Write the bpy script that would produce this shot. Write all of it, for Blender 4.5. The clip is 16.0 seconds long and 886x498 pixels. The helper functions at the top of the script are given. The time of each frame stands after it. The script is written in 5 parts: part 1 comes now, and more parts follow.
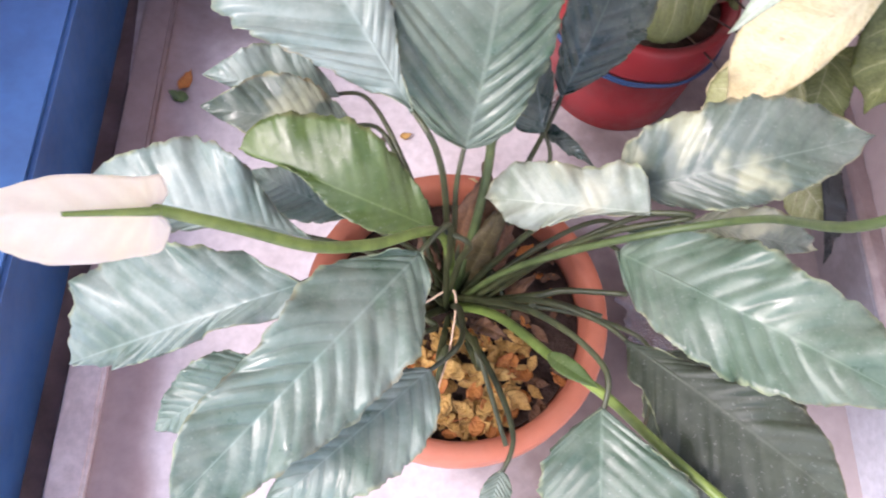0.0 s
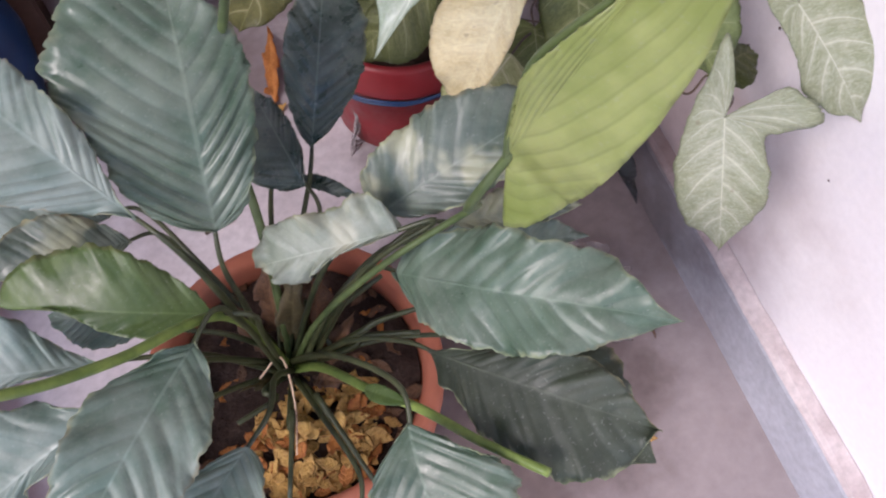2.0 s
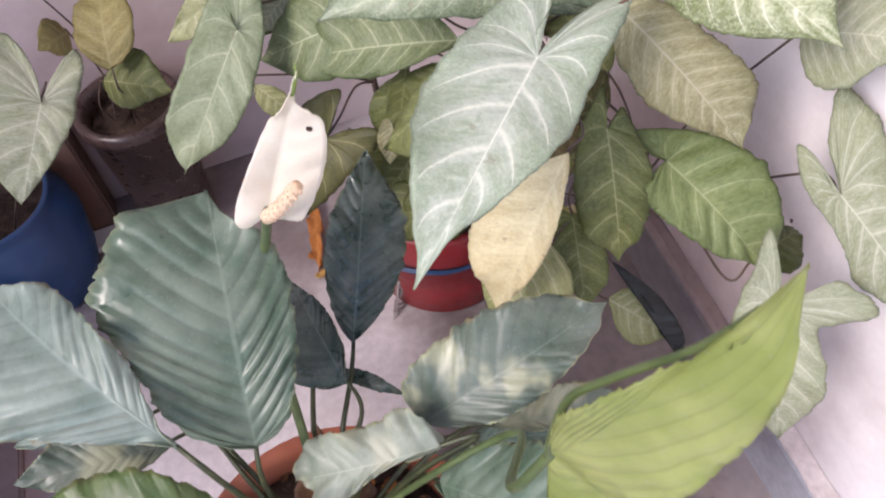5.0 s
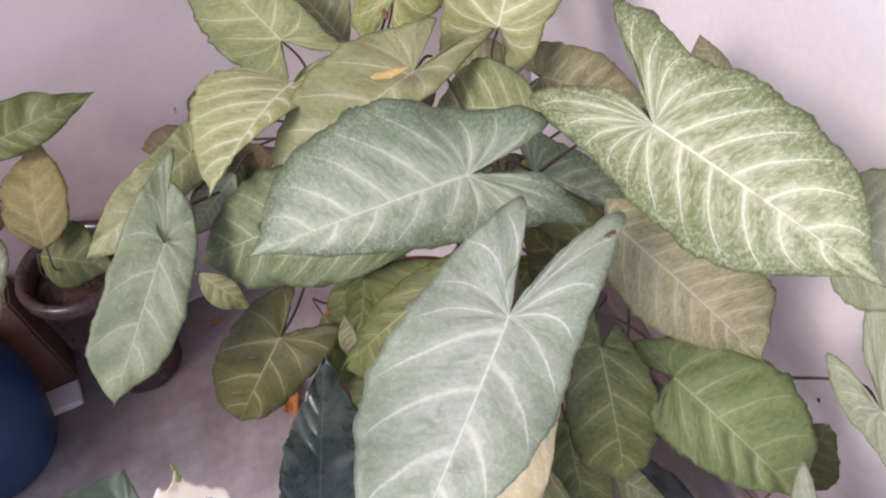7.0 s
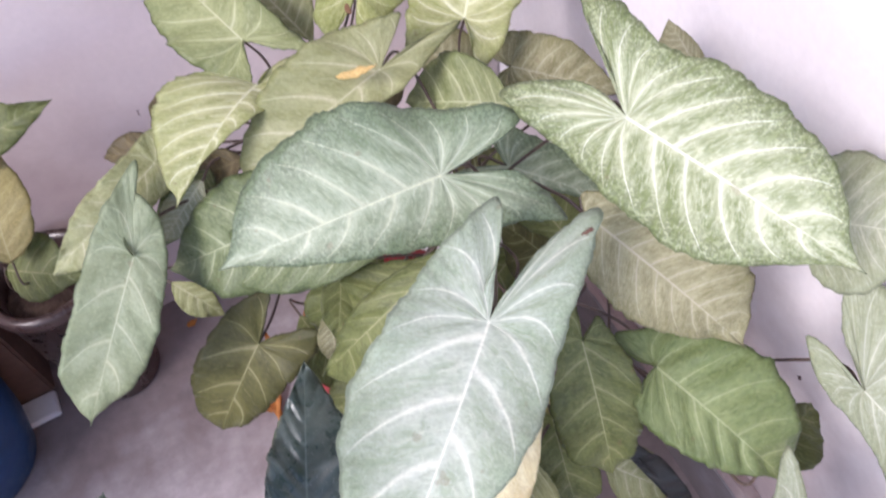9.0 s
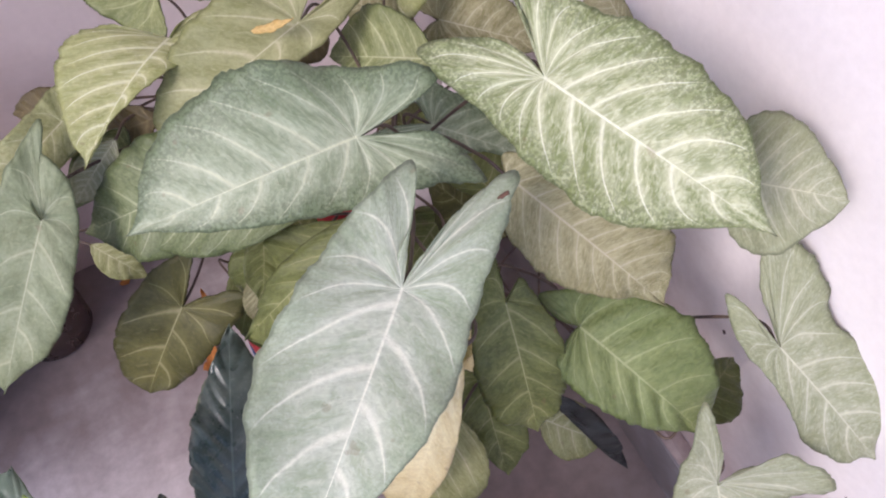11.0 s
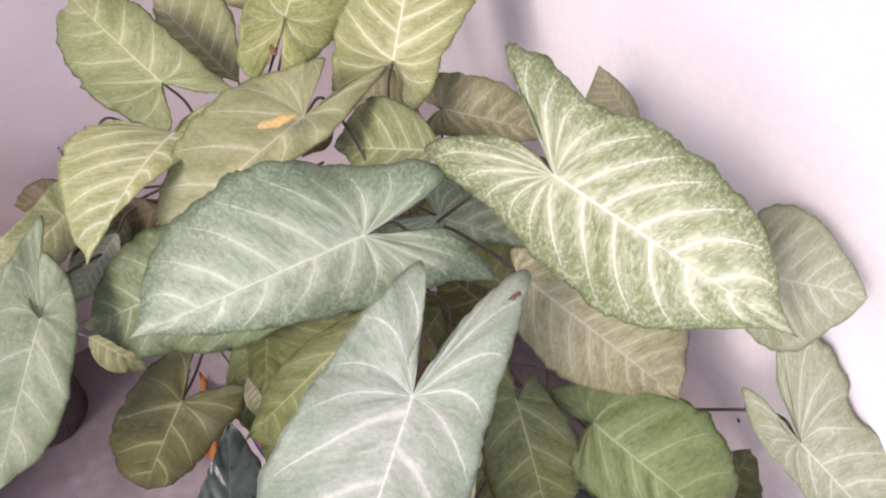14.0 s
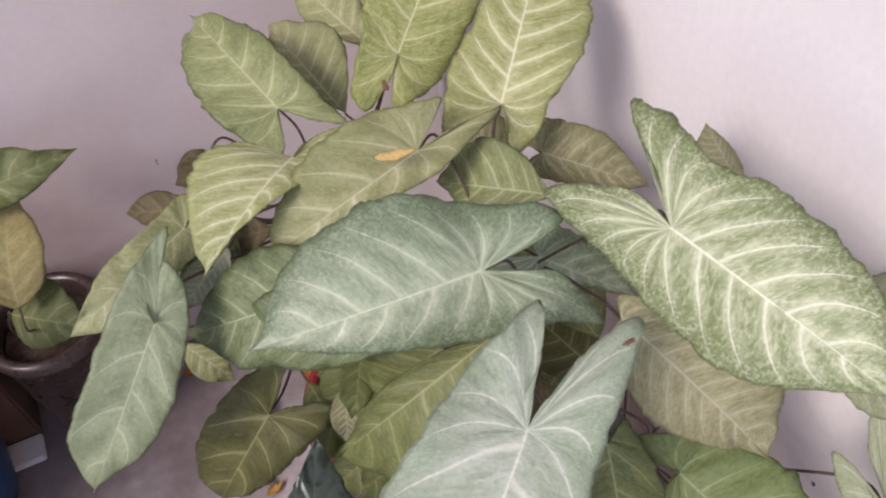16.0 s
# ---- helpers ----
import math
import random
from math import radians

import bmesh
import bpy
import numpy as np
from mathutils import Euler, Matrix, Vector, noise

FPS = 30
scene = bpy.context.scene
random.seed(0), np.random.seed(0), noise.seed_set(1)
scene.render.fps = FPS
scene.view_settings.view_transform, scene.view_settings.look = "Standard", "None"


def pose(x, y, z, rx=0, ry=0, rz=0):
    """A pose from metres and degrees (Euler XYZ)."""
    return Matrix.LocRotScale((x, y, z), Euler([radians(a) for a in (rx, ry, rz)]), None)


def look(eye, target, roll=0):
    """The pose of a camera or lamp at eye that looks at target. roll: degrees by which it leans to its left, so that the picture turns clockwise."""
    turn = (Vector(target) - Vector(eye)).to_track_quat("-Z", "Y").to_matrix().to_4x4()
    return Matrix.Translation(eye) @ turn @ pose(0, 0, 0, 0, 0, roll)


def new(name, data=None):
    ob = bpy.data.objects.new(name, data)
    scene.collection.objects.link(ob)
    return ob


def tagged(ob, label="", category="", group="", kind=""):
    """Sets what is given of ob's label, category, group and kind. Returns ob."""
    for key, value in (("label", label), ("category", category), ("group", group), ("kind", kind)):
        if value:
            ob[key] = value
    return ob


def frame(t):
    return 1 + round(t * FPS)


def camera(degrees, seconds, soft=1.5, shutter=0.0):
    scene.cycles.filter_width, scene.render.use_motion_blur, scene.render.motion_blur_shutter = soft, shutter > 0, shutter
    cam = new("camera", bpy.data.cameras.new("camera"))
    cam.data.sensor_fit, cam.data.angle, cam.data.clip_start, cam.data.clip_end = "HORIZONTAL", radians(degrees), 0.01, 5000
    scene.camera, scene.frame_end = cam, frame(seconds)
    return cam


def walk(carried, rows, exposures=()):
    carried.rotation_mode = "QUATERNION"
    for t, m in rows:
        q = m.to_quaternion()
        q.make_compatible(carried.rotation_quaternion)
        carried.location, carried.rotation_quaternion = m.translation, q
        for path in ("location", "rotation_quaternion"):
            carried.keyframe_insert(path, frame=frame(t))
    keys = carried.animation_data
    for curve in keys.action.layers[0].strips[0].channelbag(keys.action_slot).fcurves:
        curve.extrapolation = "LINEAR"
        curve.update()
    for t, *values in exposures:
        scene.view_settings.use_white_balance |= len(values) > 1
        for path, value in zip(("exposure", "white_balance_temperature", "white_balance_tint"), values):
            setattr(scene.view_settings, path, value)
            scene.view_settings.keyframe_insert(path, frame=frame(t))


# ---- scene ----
cam = camera(59.13, 16.0, soft=2.0, shutter=0.4)
PATH = [
    (0, -0.0000, 0.0000, 0.9638, 24.00, -5.14, -3.49),
    (0.5, 0.0352, -0.0021, 0.9716, 24.40, -4.59, -8.03),
    (1, 0.0804, -0.0095, 0.9773, 25.33, -2.55, -13.91),
    (1.5, 0.1108, -0.0254, 0.9893, 26.34, -0.99, -19.67),
    (2, 0.1267, -0.0350, 0.9978, 27.42, -0.44, -23.48),
    (2.5, 0.1388, -0.0446, 1.0060, 29.17, 0.17, -25.85),
    (3, 0.1399, -0.0482, 1.0198, 31.50, 1.00, -26.28),
    (3.2, 0.1400, -0.0440, 1.0300, 32.50, 1.36, -26.35),
    (5.3, 0.1699, 0.0512, 1.0327, 35.43, 3.42, -22.70),
    (5.5, 0.1859, 0.0684, 1.0319, 35.26, 3.68, -22.77),
    (6, 0.2236, 0.1153, 1.0307, 36.33, 4.87, -23.58),
    (6.5, 0.2518, 0.1558, 1.0391, 38.08, 5.11, -24.40),
    (7, 0.2581, 0.1844, 1.0381, 38.24, 5.11, -25.53),
    (7.5, 0.2655, 0.2083, 1.0359, 38.01, 5.75, -27.21),
    (8, 0.2652, 0.2066, 1.0407, 38.27, 6.09, -28.20),
    (8.5, 0.2665, 0.2001, 1.0428, 38.55, 6.18, -28.81),
    (9, 0.2665, 0.1994, 1.0398, 36.51, 5.45, -28.78),
    (9.5, 0.2726, 0.1994, 1.0279, 32.35, 2.68, -29.16),
    (12, 0.3173, 0.1994, 1.0397, 33.36, 3.92, -33.64),
    (12.5, 0.3296, 0.1964, 1.0351, 34.28, 4.14, -34.66),
    (13, 0.3284, 0.2035, 1.0289, 34.83, 3.33, -34.49),
    (13.5, 0.3095, 0.2163, 1.0305, 35.94, 3.18, -32.68),
    (14, 0.2997, 0.2232, 1.0390, 37.30, 3.14, -31.57),
    (14.5, 0.2957, 0.2258, 1.0455, 38.89, 3.03, -30.92),
    (15, 0.2826, 0.2317, 1.0507, 39.69, 2.99, -29.07),
    (15.5, 0.2682, 0.2347, 1.0559, 39.96, 2.46, -27.83),
    (16, 0.2507, 0.2386, 1.0583, 39.98, 2.23, -26.35),
]
walk(cam, [(t, pose(x, y, z, a, b, c)) for t, x, y, z, a, b, c in PATH],
     [(0, 0.55, 6250, 22), (0.5, 0.2, 6250, 22), (1.0, -0.1, 6250, 22), (2.0, -0.32, 6200, 21), (2.5, -0.22, 6200, 21), (3.2, -0.15, 6250, 22), (5.5, 0.0, 6400, 19), (6.0, 0.05, 6350, 19),
      (6.5, -0.28, 6350, 21), (7.0, -0.28, 6350, 21), (7.5, 0.07, 6350, 21), (8.0, 0.22, 6250, 20), (8.5, 0.20, 6100, 20), (9.0, 0.10, 6000, 20), (9.5, -0.02, 6050, 19), (12.0, -0.27, 6350, 23), (12.5, -0.12, 6350, 23), (13.0, -0.25, 6400, 23),
      (14.0, -0.04, 6450, 22), (14.5, -0.06, 6450, 21), (15.0, -0.13, 6500, 20), (15.5, -0.35, 6500, 18), (16.0, -0.38, 6500, 17)])

# ---------------------------------------------------------------- light
world = bpy.data.worlds.new("daylight")
scene.world = world
world.use_nodes = True
wn = world.node_tree
sky = wn.nodes.new("ShaderNodeTexSky")
sky.sky_type = "NISHITA"
sky.sun_disc = False
sky.sun_elevation = radians(41)
sky.sun_rotation = radians(-112)
wn.nodes["Background"].inputs["Strength"].default_value = 0.28
wn.links.new(sky.outputs[0], wn.nodes["Background"].inputs["Color"])

sun_data = bpy.data.lights.new("sun", "SUN")
sun_data.energy = 3.0
sun_data.angle = radians(22)
sun_data.color = (1.0, 0.92, 0.83)
sun = new("sun", sun_data)
sun.matrix_world = look((-1.80, -0.40, 2.30), (0.2, 0.4, 0.4))


# ---------------------------------------------------------------- material helpers
def shader(name, rough=0.6, spec=0.5, metal=0.0):
    mat = bpy.data.materials.new(name)
    mat.use_nodes = True
    p = mat.node_tree.nodes["Principled BSDF"]
    p.inputs["Roughness"].default_value = rough
    p.inputs["Specular IOR Level"].default_value = spec
    p.inputs["Metallic"].default_value = metal
    return mat, mat.node_tree, p


def add(nt, kind, **inputs):
    n = nt.nodes.new("ShaderNode" + kind)
    for key, value in inputs.items():
        n.inputs[key.replace("_", " ")].default_value = value
    return n


def ramp(nt, source, stops):
    r = nt.nodes.new("ShaderNodeValToRGB")
    r.color_ramp.elements[0].position, r.color_ramp.elements[1].position = stops[0][0], stops[-1][0]
    r.color_ramp.elements[0].color, r.color_ramp.elements[1].color = (*stops[0][1], 1), (*stops[-1][1], 1)
    for pos, col in stops[1:-1]:
        r.color_ramp.elements.new(pos).color = (*col, 1)
    nt.links.new(source, r.inputs[0])
    return r.outputs[0]


def mixed(nt, fac, a, b, mode="MIX"):
    m = nt.nodes.new("ShaderNodeMix")
    m.data_type, m.blend_type = "RGBA", mode
    for socket, value in ((m.inputs[0], fac), (m.inputs[6], a), (m.inputs[7], b)):
        if isinstance(value, (int, float)):
            socket.default_value = value
        elif isinstance(value, tuple):
            socket.default_value = (*value, 1)
        else:
            nt.links.new(value, socket)
    return m.outputs[2]


def calc(nt, op, a, b=0.0, c=0.0):
    m = nt.nodes.new("ShaderNodeMath")
    m.operation = op
    for socket, value in zip(m.inputs, (a, b, c)):
        if isinstance(value, (int, float)):
            socket.default_value = value
        else:
            nt.links.new(value, socket)
    return m.outputs[0]


def step_map(nt, value, lo, hi, a=0.0, b=1.0):
    m = nt.nodes.new("ShaderNodeMapRange")
    m.interpolation_type = "SMOOTHSTEP"
    for socket, v in zip(m.inputs, (value, lo, hi, a, b)):
        if isinstance(v, (int, float)):
            socket.default_value = v
        else:
            nt.links.new(v, socket)
    return m.outputs[0]


def noise_of(nt, scale, detail=4.0, rough=0.55, coord="Object"):
    tc = nt.nodes.new("ShaderNodeTexCoord")
    n = add(nt, "TexNoise", Scale=scale, Detail=detail, Roughness=rough)
    nt.links.new(tc.outputs[coord], n.inputs["Vector"])
    return n.outputs["Fac"]


def bump(nt, p, height, strength=0.3, distance=0.002):
    b = add(nt, "Bump", Strength=strength, Distance=distance)
    nt.links.new(height, b.inputs["Height"])
    nt.links.new(b.outputs[0], p.inputs["Normal"])


def rough_surface(name, stops, scale=6.0, fine=90.0, rough=0.7, relief=0.3, spec=0.4, speck=0.25, depth=0.002):
    """Mottled mineral or plastic surface: broad stains, fine grain and a little relief."""
    mat, nt, p = shader(name, rough, spec)
    broad = noise_of(nt, scale, 5.0, 0.6)
    grain = noise_of(nt, fine, 3.0, 0.6)
    col = ramp(nt, broad, stops)
    col = mixed(nt, speck, col, ramp(nt, grain, [(0.3, (0.35, 0.35, 0.35)), (0.7, (1.25, 1.25, 1.25))]), "MULTIPLY")
    nt.links.new(col, p.inputs["Base Color"])
    nt.links.new(step_map(nt, grain, 0.2, 0.8, rough - 0.08, rough + 0.1), p.inputs["Roughness"])
    bump(nt, p, calc(nt, "ADD", broad, calc(nt, "MULTIPLY", grain, 0.35)), relief, depth)
    return mat


def blade_map(nt):
    """Place on a blade: along it, out from the midrib, which half, and the leaf's own random number."""
    uv = nt.nodes.new("ShaderNodeUVMap")
    uv.uv_map = "blade"
    sep = nt.nodes.new("ShaderNodeSeparateXYZ")
    nt.links.new(uv.outputs[0], sep.inputs[0])
    info = nt.nodes.new("ShaderNodeObjectInfo")
    return uv.outputs[0], sep.outputs[0], calc(nt, "ABSOLUTE", sep.outputs[1]), calc(nt, "SIGN", sep.outputs[1]), info.outputs["Random"]


def noise_on(nt, vector, scale, detail=4.0, rough=0.55, distort=0.0):
    n = add(nt, "TexNoise", Scale=1.0, Detail=detail, Roughness=rough, Distortion=distort)
    m = nt.nodes.new("ShaderNodeVectorMath")
    m.operation = "MULTIPLY"
    nt.links.new(vector, m.inputs[0])
    m.inputs[1].default_value = scale
    nt.links.new(m.outputs[0], n.inputs["Vector"])
    return n.outputs["Fac"]


def shine_through(nt, p, col, share, tint=(1.0, 1.08, 0.62)):
    trans = nt.nodes.new("ShaderNodeBsdfTranslucent")
    nt.links.new(mixed(nt, 1.0, col, tint, "MULTIPLY"), trans.inputs["Color"])
    mix = nt.nodes.new("ShaderNodeMixShader")
    mix.inputs[0].default_value = share
    nt.links.new(p.outputs[0], mix.inputs[1])
    nt.links.new(trans.outputs[0], mix.inputs[2])
    nt.links.new(mix.outputs[0], nt.nodes["Material Output"].inputs["Surface"])


def veins_of(nt, along, across, half, random_, count, sweep=0.075, uneven=0.8, wobble=0.18):
    """Running count of side veins, set unevenly and staggered on the two halves."""
    place = nt.nodes.new("ShaderNodeCombineXYZ")
    nt.links.new(calc(nt, "MULTIPLY", along, 4.5), place.inputs[0])
    nt.links.new(calc(nt, "MULTIPLY", half, 3.1), place.inputs[1])
    nt.links.new(calc(nt, "MULTIPLY", random_, 40.0), place.inputs[2])
    shift = noise_on(nt, place.outputs[0], (1, 1, 1), 1.0)
    swept = calc(nt, "SUBTRACT", along, calc(nt, "MULTIPLY", calc(nt, "MULTIPLY", across, across), sweep))
    run = calc(nt, "ADD", calc(nt, "MULTIPLY", swept, float(count)), calc(nt, "MULTIPLY", noise_of(nt, 28.0, 3.0), wobble))
    return calc(nt, "ADD", run, calc(nt, "ADD", calc(nt, "MULTIPLY", shift, uneven), calc(nt, "MULTIPLY", half, 0.22)))


def off_line(nt, run):
    return calc(nt, "ABSOLUTE", calc(nt, "SUBTRACT", calc(nt, "FRACT", run), 0.5))


def leaf_material(name, dark, light, vein, count, vein_width=0.10, vein_mix=0.7, mottle=0.5, rough=0.45, through_light=0.25,
                  margin=0.5, net=0.0, quilt=0.45, speckle=0.2, fine=0.6, feather=0.35, rim=0.5, spots=0.3):
    """Arrowhead leaf tissue: feathered pale veins from the stalk's joint, mottling between them, a grainy darker margin with a fine dark rim."""
    mat, nt, p = shader(name, rough, 0.5)
    p.inputs["Sheen Weight"].default_value = 0.06
    p.inputs["Sheen Roughness"].default_value = 0.45
    uv, along, across, half, random_ = blade_map(nt)
    run = veins_of(nt, along, across, half, random_, count)
    ring = off_line(nt, run)
    fork = off_line(nt, calc(nt, "ADD", calc(nt, "MULTIPLY", run, 2.0), calc(nt, "MULTIPLY", noise_of(nt, 40.0, 3.0), 1.1)))
    cloud = noise_of(nt, 60.0, 6.0, 0.65)
    broad = noise_of(nt, 14.0, 3.0)
    streak = noise_on(nt, uv, (count * 7.0, 5.0, 1.0), 5.0, 0.65, 0.9)
    flecks = noise_on(nt, uv, (count * 13.0, 11.0, 1.0), 3.0, 0.7, 0.5)
    taper = calc(nt, "MULTIPLY", calc(nt, "SUBTRACT", 1.15, across), vein_width * 1.5)
    side_vein = calc(nt, "MULTIPLY", step_map(nt, ring, 0.0, taper, 1.0, 0.0), step_map(nt, across, 0.78, 1.0, 1.0, 0.0))
    side_vein = calc(nt, "MULTIPLY", side_vein, step_map(nt, calc(nt, "ADD", flecks, calc(nt, "MULTIPLY", broad, 0.5)), 0.50, 0.80, 0.7, 1.0))
    thin_vein = calc(nt, "MULTIPLY", step_map(nt, fork, 0.0, vein_width * 1.7, 0.40, 0.0), step_map(nt, across, 0.15, 0.85, 1.0, 0.1))
    thin_vein = calc(nt, "MULTIPLY", thin_vein, step_map(nt, streak, 0.42, 0.58))
    side_vein = calc(nt, "MULTIPLY", calc(nt, "MAXIMUM", side_vein, thin_vein), step_map(nt, along, 0.88, 0.97, 1.0, 0.0))
    rib = step_map(nt, across, calc(nt, "MULTIPLY", calc(nt, "SUBTRACT", 1.1, along), 0.010), calc(nt, "MULTIPLY", calc(nt, "SUBTRACT", 1.25, along), 0.042), 1.0, 0.0)
    halo = step_map(nt, ring, 0.0, 0.46, 1.0, 0.0)
    halo = calc(nt, "MULTIPLY", halo, step_map(nt, across, 0.5, 1.0, 1.0, 0.25))
    rib_halo = step_map(nt, across, 0.0, 0.24, 1.0, 0.0)
    mix = calc(nt, "ADD", calc(nt, "MULTIPLY", streak, 0.75), calc(nt, "MULTIPLY", cloud, 0.25))
    pale = calc(nt, "MULTIPLY", step_map(nt, mix, 0.40, 0.60), mottle)
    pale = calc(nt, "ADD", pale, calc(nt, "MULTIPLY", calc(nt, "MAXIMUM", halo, rib_halo), feather))
    pale = calc(nt, "ADD", pale, calc(nt, "MULTIPLY", step_map(nt, broad, 0.3, 0.7), 0.30))
    pale = calc(nt, "MULTIPLY", pale, step_map(nt, calc(nt, "ADD", across, calc(nt, "MULTIPLY", calc(nt, "SUBTRACT", cloud, 0.5), 0.5)), 0.45, 1.02, 1.0, 1.0 - margin))
    pale = calc(nt, "ADD", pale, calc(nt, "MULTIPLY", calc(nt, "SUBTRACT", random_, 0.5), 0.22))
    col = mixed(nt, pale, dark, light)
    veins = calc(nt, "MAXIMUM", calc(nt, "MULTIPLY", side_vein, vein_mix), calc(nt, "MULTIPLY", rib, min(1.0, vein_mix + 0.15)))
    if net:
        mesh = calc(nt, "MULTIPLY", step_map(nt, flecks, 0.50, 0.60), step_map(nt, streak, 0.40, 0.60))
        veins = calc(nt, "MAXIMUM", veins, calc(nt, "MULTIPLY", mesh, net))
    col = mixed(nt, veins, col, vein)
    if speckle:
        grainy = calc(nt, "ADD", noise_of(nt, 420.0, 2.0, 0.6), calc(nt, "MULTIPLY", calc(nt, "SUBTRACT", streak, 0.5), 0.5))
        dots = calc(nt, "MULTIPLY", step_map(nt, grainy, 0.45, 0.55), step_map(nt, across, 0.35, 0.98, 0.06, speckle))
        col = mixed(nt, calc(nt, "MULTIPLY", dots, calc(nt, "SUBTRACT", 1.0, calc(nt, "MULTIPLY", veins, 0.8))), col, tuple(0.62 * c for c in dark))
    if spots:
        col = mixed(nt, calc(nt, "MULTIPLY", step_map(nt, noise_of(nt, 75.0, 2.0, 0.5), 0.70, 0.76), spots), col, (0.20, 0.13, 0.07))
    if rim:
        worn = calc(nt, "ADD", across, calc(nt, "MULTIPLY", calc(nt, "SUBTRACT", cloud, 0.5), 0.05))
        col = mixed(nt, step_map(nt, worn, 0.955, 0.985, 0.0, rim), col, tuple(0.45 * c for c in dark))
    speck = noise_of(nt, 320.0, 2.0)
    col = mixed(nt, 0.35 * fine, col, ramp(nt, speck, [(0.3, (0.62, 0.64, 0.62)), (0.7, (1.22, 1.2, 1.22))]), "MULTIPLY")
    nt.links.new(col, p.inputs["Base Color"])
    nt.links.new(step_map(nt, cloud, 0.3, 0.7, rough - 0.08, rough + 0.14), p.inputs["Roughness"])
    relief = calc(nt, "ADD", calc(nt, "MULTIPLY", halo, -0.6), calc(nt, "ADD", calc(nt, "MULTIPLY", cloud, 0.5), calc(nt, "MULTIPLY", streak, 0.7)))
    bump(nt, p, relief, quilt, 0.0026)
    shine_through(nt, p, col, through_light)
    return mat


RIBS = 15


def lily_material(name, dark, light, count=9, rough=0.36, through_light=0.08, furrow=0.5, dust=0.25, blotch=None, edge=0.5, rib=0.28, depth=0.0022, lengthwise=False, swell_share=0.32):
    """Thick glossy leaf: close side veins with darkened furrows, puckered skin, thin dust and sky sheen in patches and
    a pale worn margin.
    """
    mat, nt, p = shader(name, rough, 0.6)
    uv, along, across, half, random_ = blade_map(nt)
    broad = noise_of(nt, 11.0, 4.0, 0.6)
    if lengthwise:
        run = calc(nt, "ADD", calc(nt, "MULTIPLY", calc(nt, "SUBTRACT", along, calc(nt, "MULTIPLY", across, 0.55)), float(count)), calc(nt, "MULTIPLY", broad, 0.8))
    else:
        bent = calc(nt, "ADD", along, calc(nt, "MULTIPLY", calc(nt, "SINE", calc(nt, "MULTIPLY", along, 9.0)), 0.012))
        bent = calc(nt, "SUBTRACT", bent, calc(nt, "MULTIPLY", calc(nt, "MULTIPLY", across, across), 0.06))
        run = calc(nt, "ADD", calc(nt, "MULTIPLY", bent, float(count)), 0.5)
    run = calc(nt, "ADD", run, calc(nt, "MULTIPLY", calc(nt, "SUBTRACT", noise_of(nt, 30.0, 2.0), 0.5), 0.35))
    ring = off_line(nt, run)
    cloud = noise_of(nt, 55.0, 5.0, 0.6)
    pucker = noise_of(nt, 34.0, 3.0, 0.5)
    pale = calc(nt, "ADD", calc(nt, "MULTIPLY", step_map(nt, broad, 0.32, 0.68), 0.55), calc(nt, "MULTIPLY", step_map(nt, calc(nt, "ADD", calc(nt, "MULTIPLY", pucker, 0.6), calc(nt, "MULTIPLY", cloud, 0.4)), 0.36, 0.64), 0.4))
    pale = calc(nt, "ADD", pale, calc(nt, "MULTIPLY", calc(nt, "SUBTRACT", random_, 0.5), 0.3))
    col = mixed(nt, pale, dark, light)
    strong = step_map(nt, broad, 0.35, 0.65, 0.5, 1.0)
    line = calc(nt, "MULTIPLY", calc(nt, "MULTIPLY", step_map(nt, ring, 0.0, 0.16, 1.0, 0.0), step_map(nt, across, 0.75, 1.0, 1.0, 0.2)), strong)
    # vein valleys darkened in colour, standing for shade in the creases
    col = mixed(nt, calc(nt, "MULTIPLY", line, furrow), col, tuple(0.50 * c for c in dark))
    keel = step_map(nt, across, 0.010, 0.040, rib, 0.0)
    col = mixed(nt, keel, col, tuple(min(1.0, 1.5 * c + 0.04) for c in light))
    if blotch:
        patch = calc(nt, "ADD", calc(nt, "MULTIPLY", noise_of(nt, 15.0, 3.0), 0.85), calc(nt, "MULTIPLY", pucker, 0.15))
        col = mixed(nt, calc(nt, "MULTIPLY", step_map(nt, patch, 0.50, 0.60), 0.7), col, blotch)
    film = calc(nt, "MULTIPLY", step_map(nt, calc(nt, "ADD", noise_of(nt, 20.0, 5.0, 0.7), calc(nt, "MULTIPLY", cloud, 0.3)), 0.50, 0.80), dust)
    # whitish film: dust, with patches of sky reflection put in
    col = mixed(nt, film, col, (0.42, 0.45, 0.39))
    grit = calc(nt, "MULTIPLY", step_map(nt, noise_of(nt, 380.0, 2.0, 0.6), 0.64, 0.70), 0.15)
    col = mixed(nt, grit, col, (0.48, 0.50, 0.46))
    if edge:
        worn = calc(nt, "ADD", across, calc(nt, "MULTIPLY", calc(nt, "SUBTRACT", cloud, 0.5), 0.34))
        col = mixed(nt, step_map(nt, worn, 0.93, 1.03, 0.0, edge), col, mixed(nt, step_map(nt, broad, 0.45, 0.6), (0.36, 0.40, 0.22), (0.22, 0.17, 0.08)))
    nt.links.new(col, p.inputs["Base Color"])
    shine = calc(nt, "ADD", step_map(nt, cloud, 0.3, 0.7, rough - 0.07, rough + 0.12), calc(nt, "MULTIPLY", film, 0.5))
    nt.links.new(shine, p.inputs["Roughness"])
    swell = calc(nt, "MULTIPLY", step_map(nt, ring, 0.0, 0.40), calc(nt, "MULTIPLY", strong, swell_share))
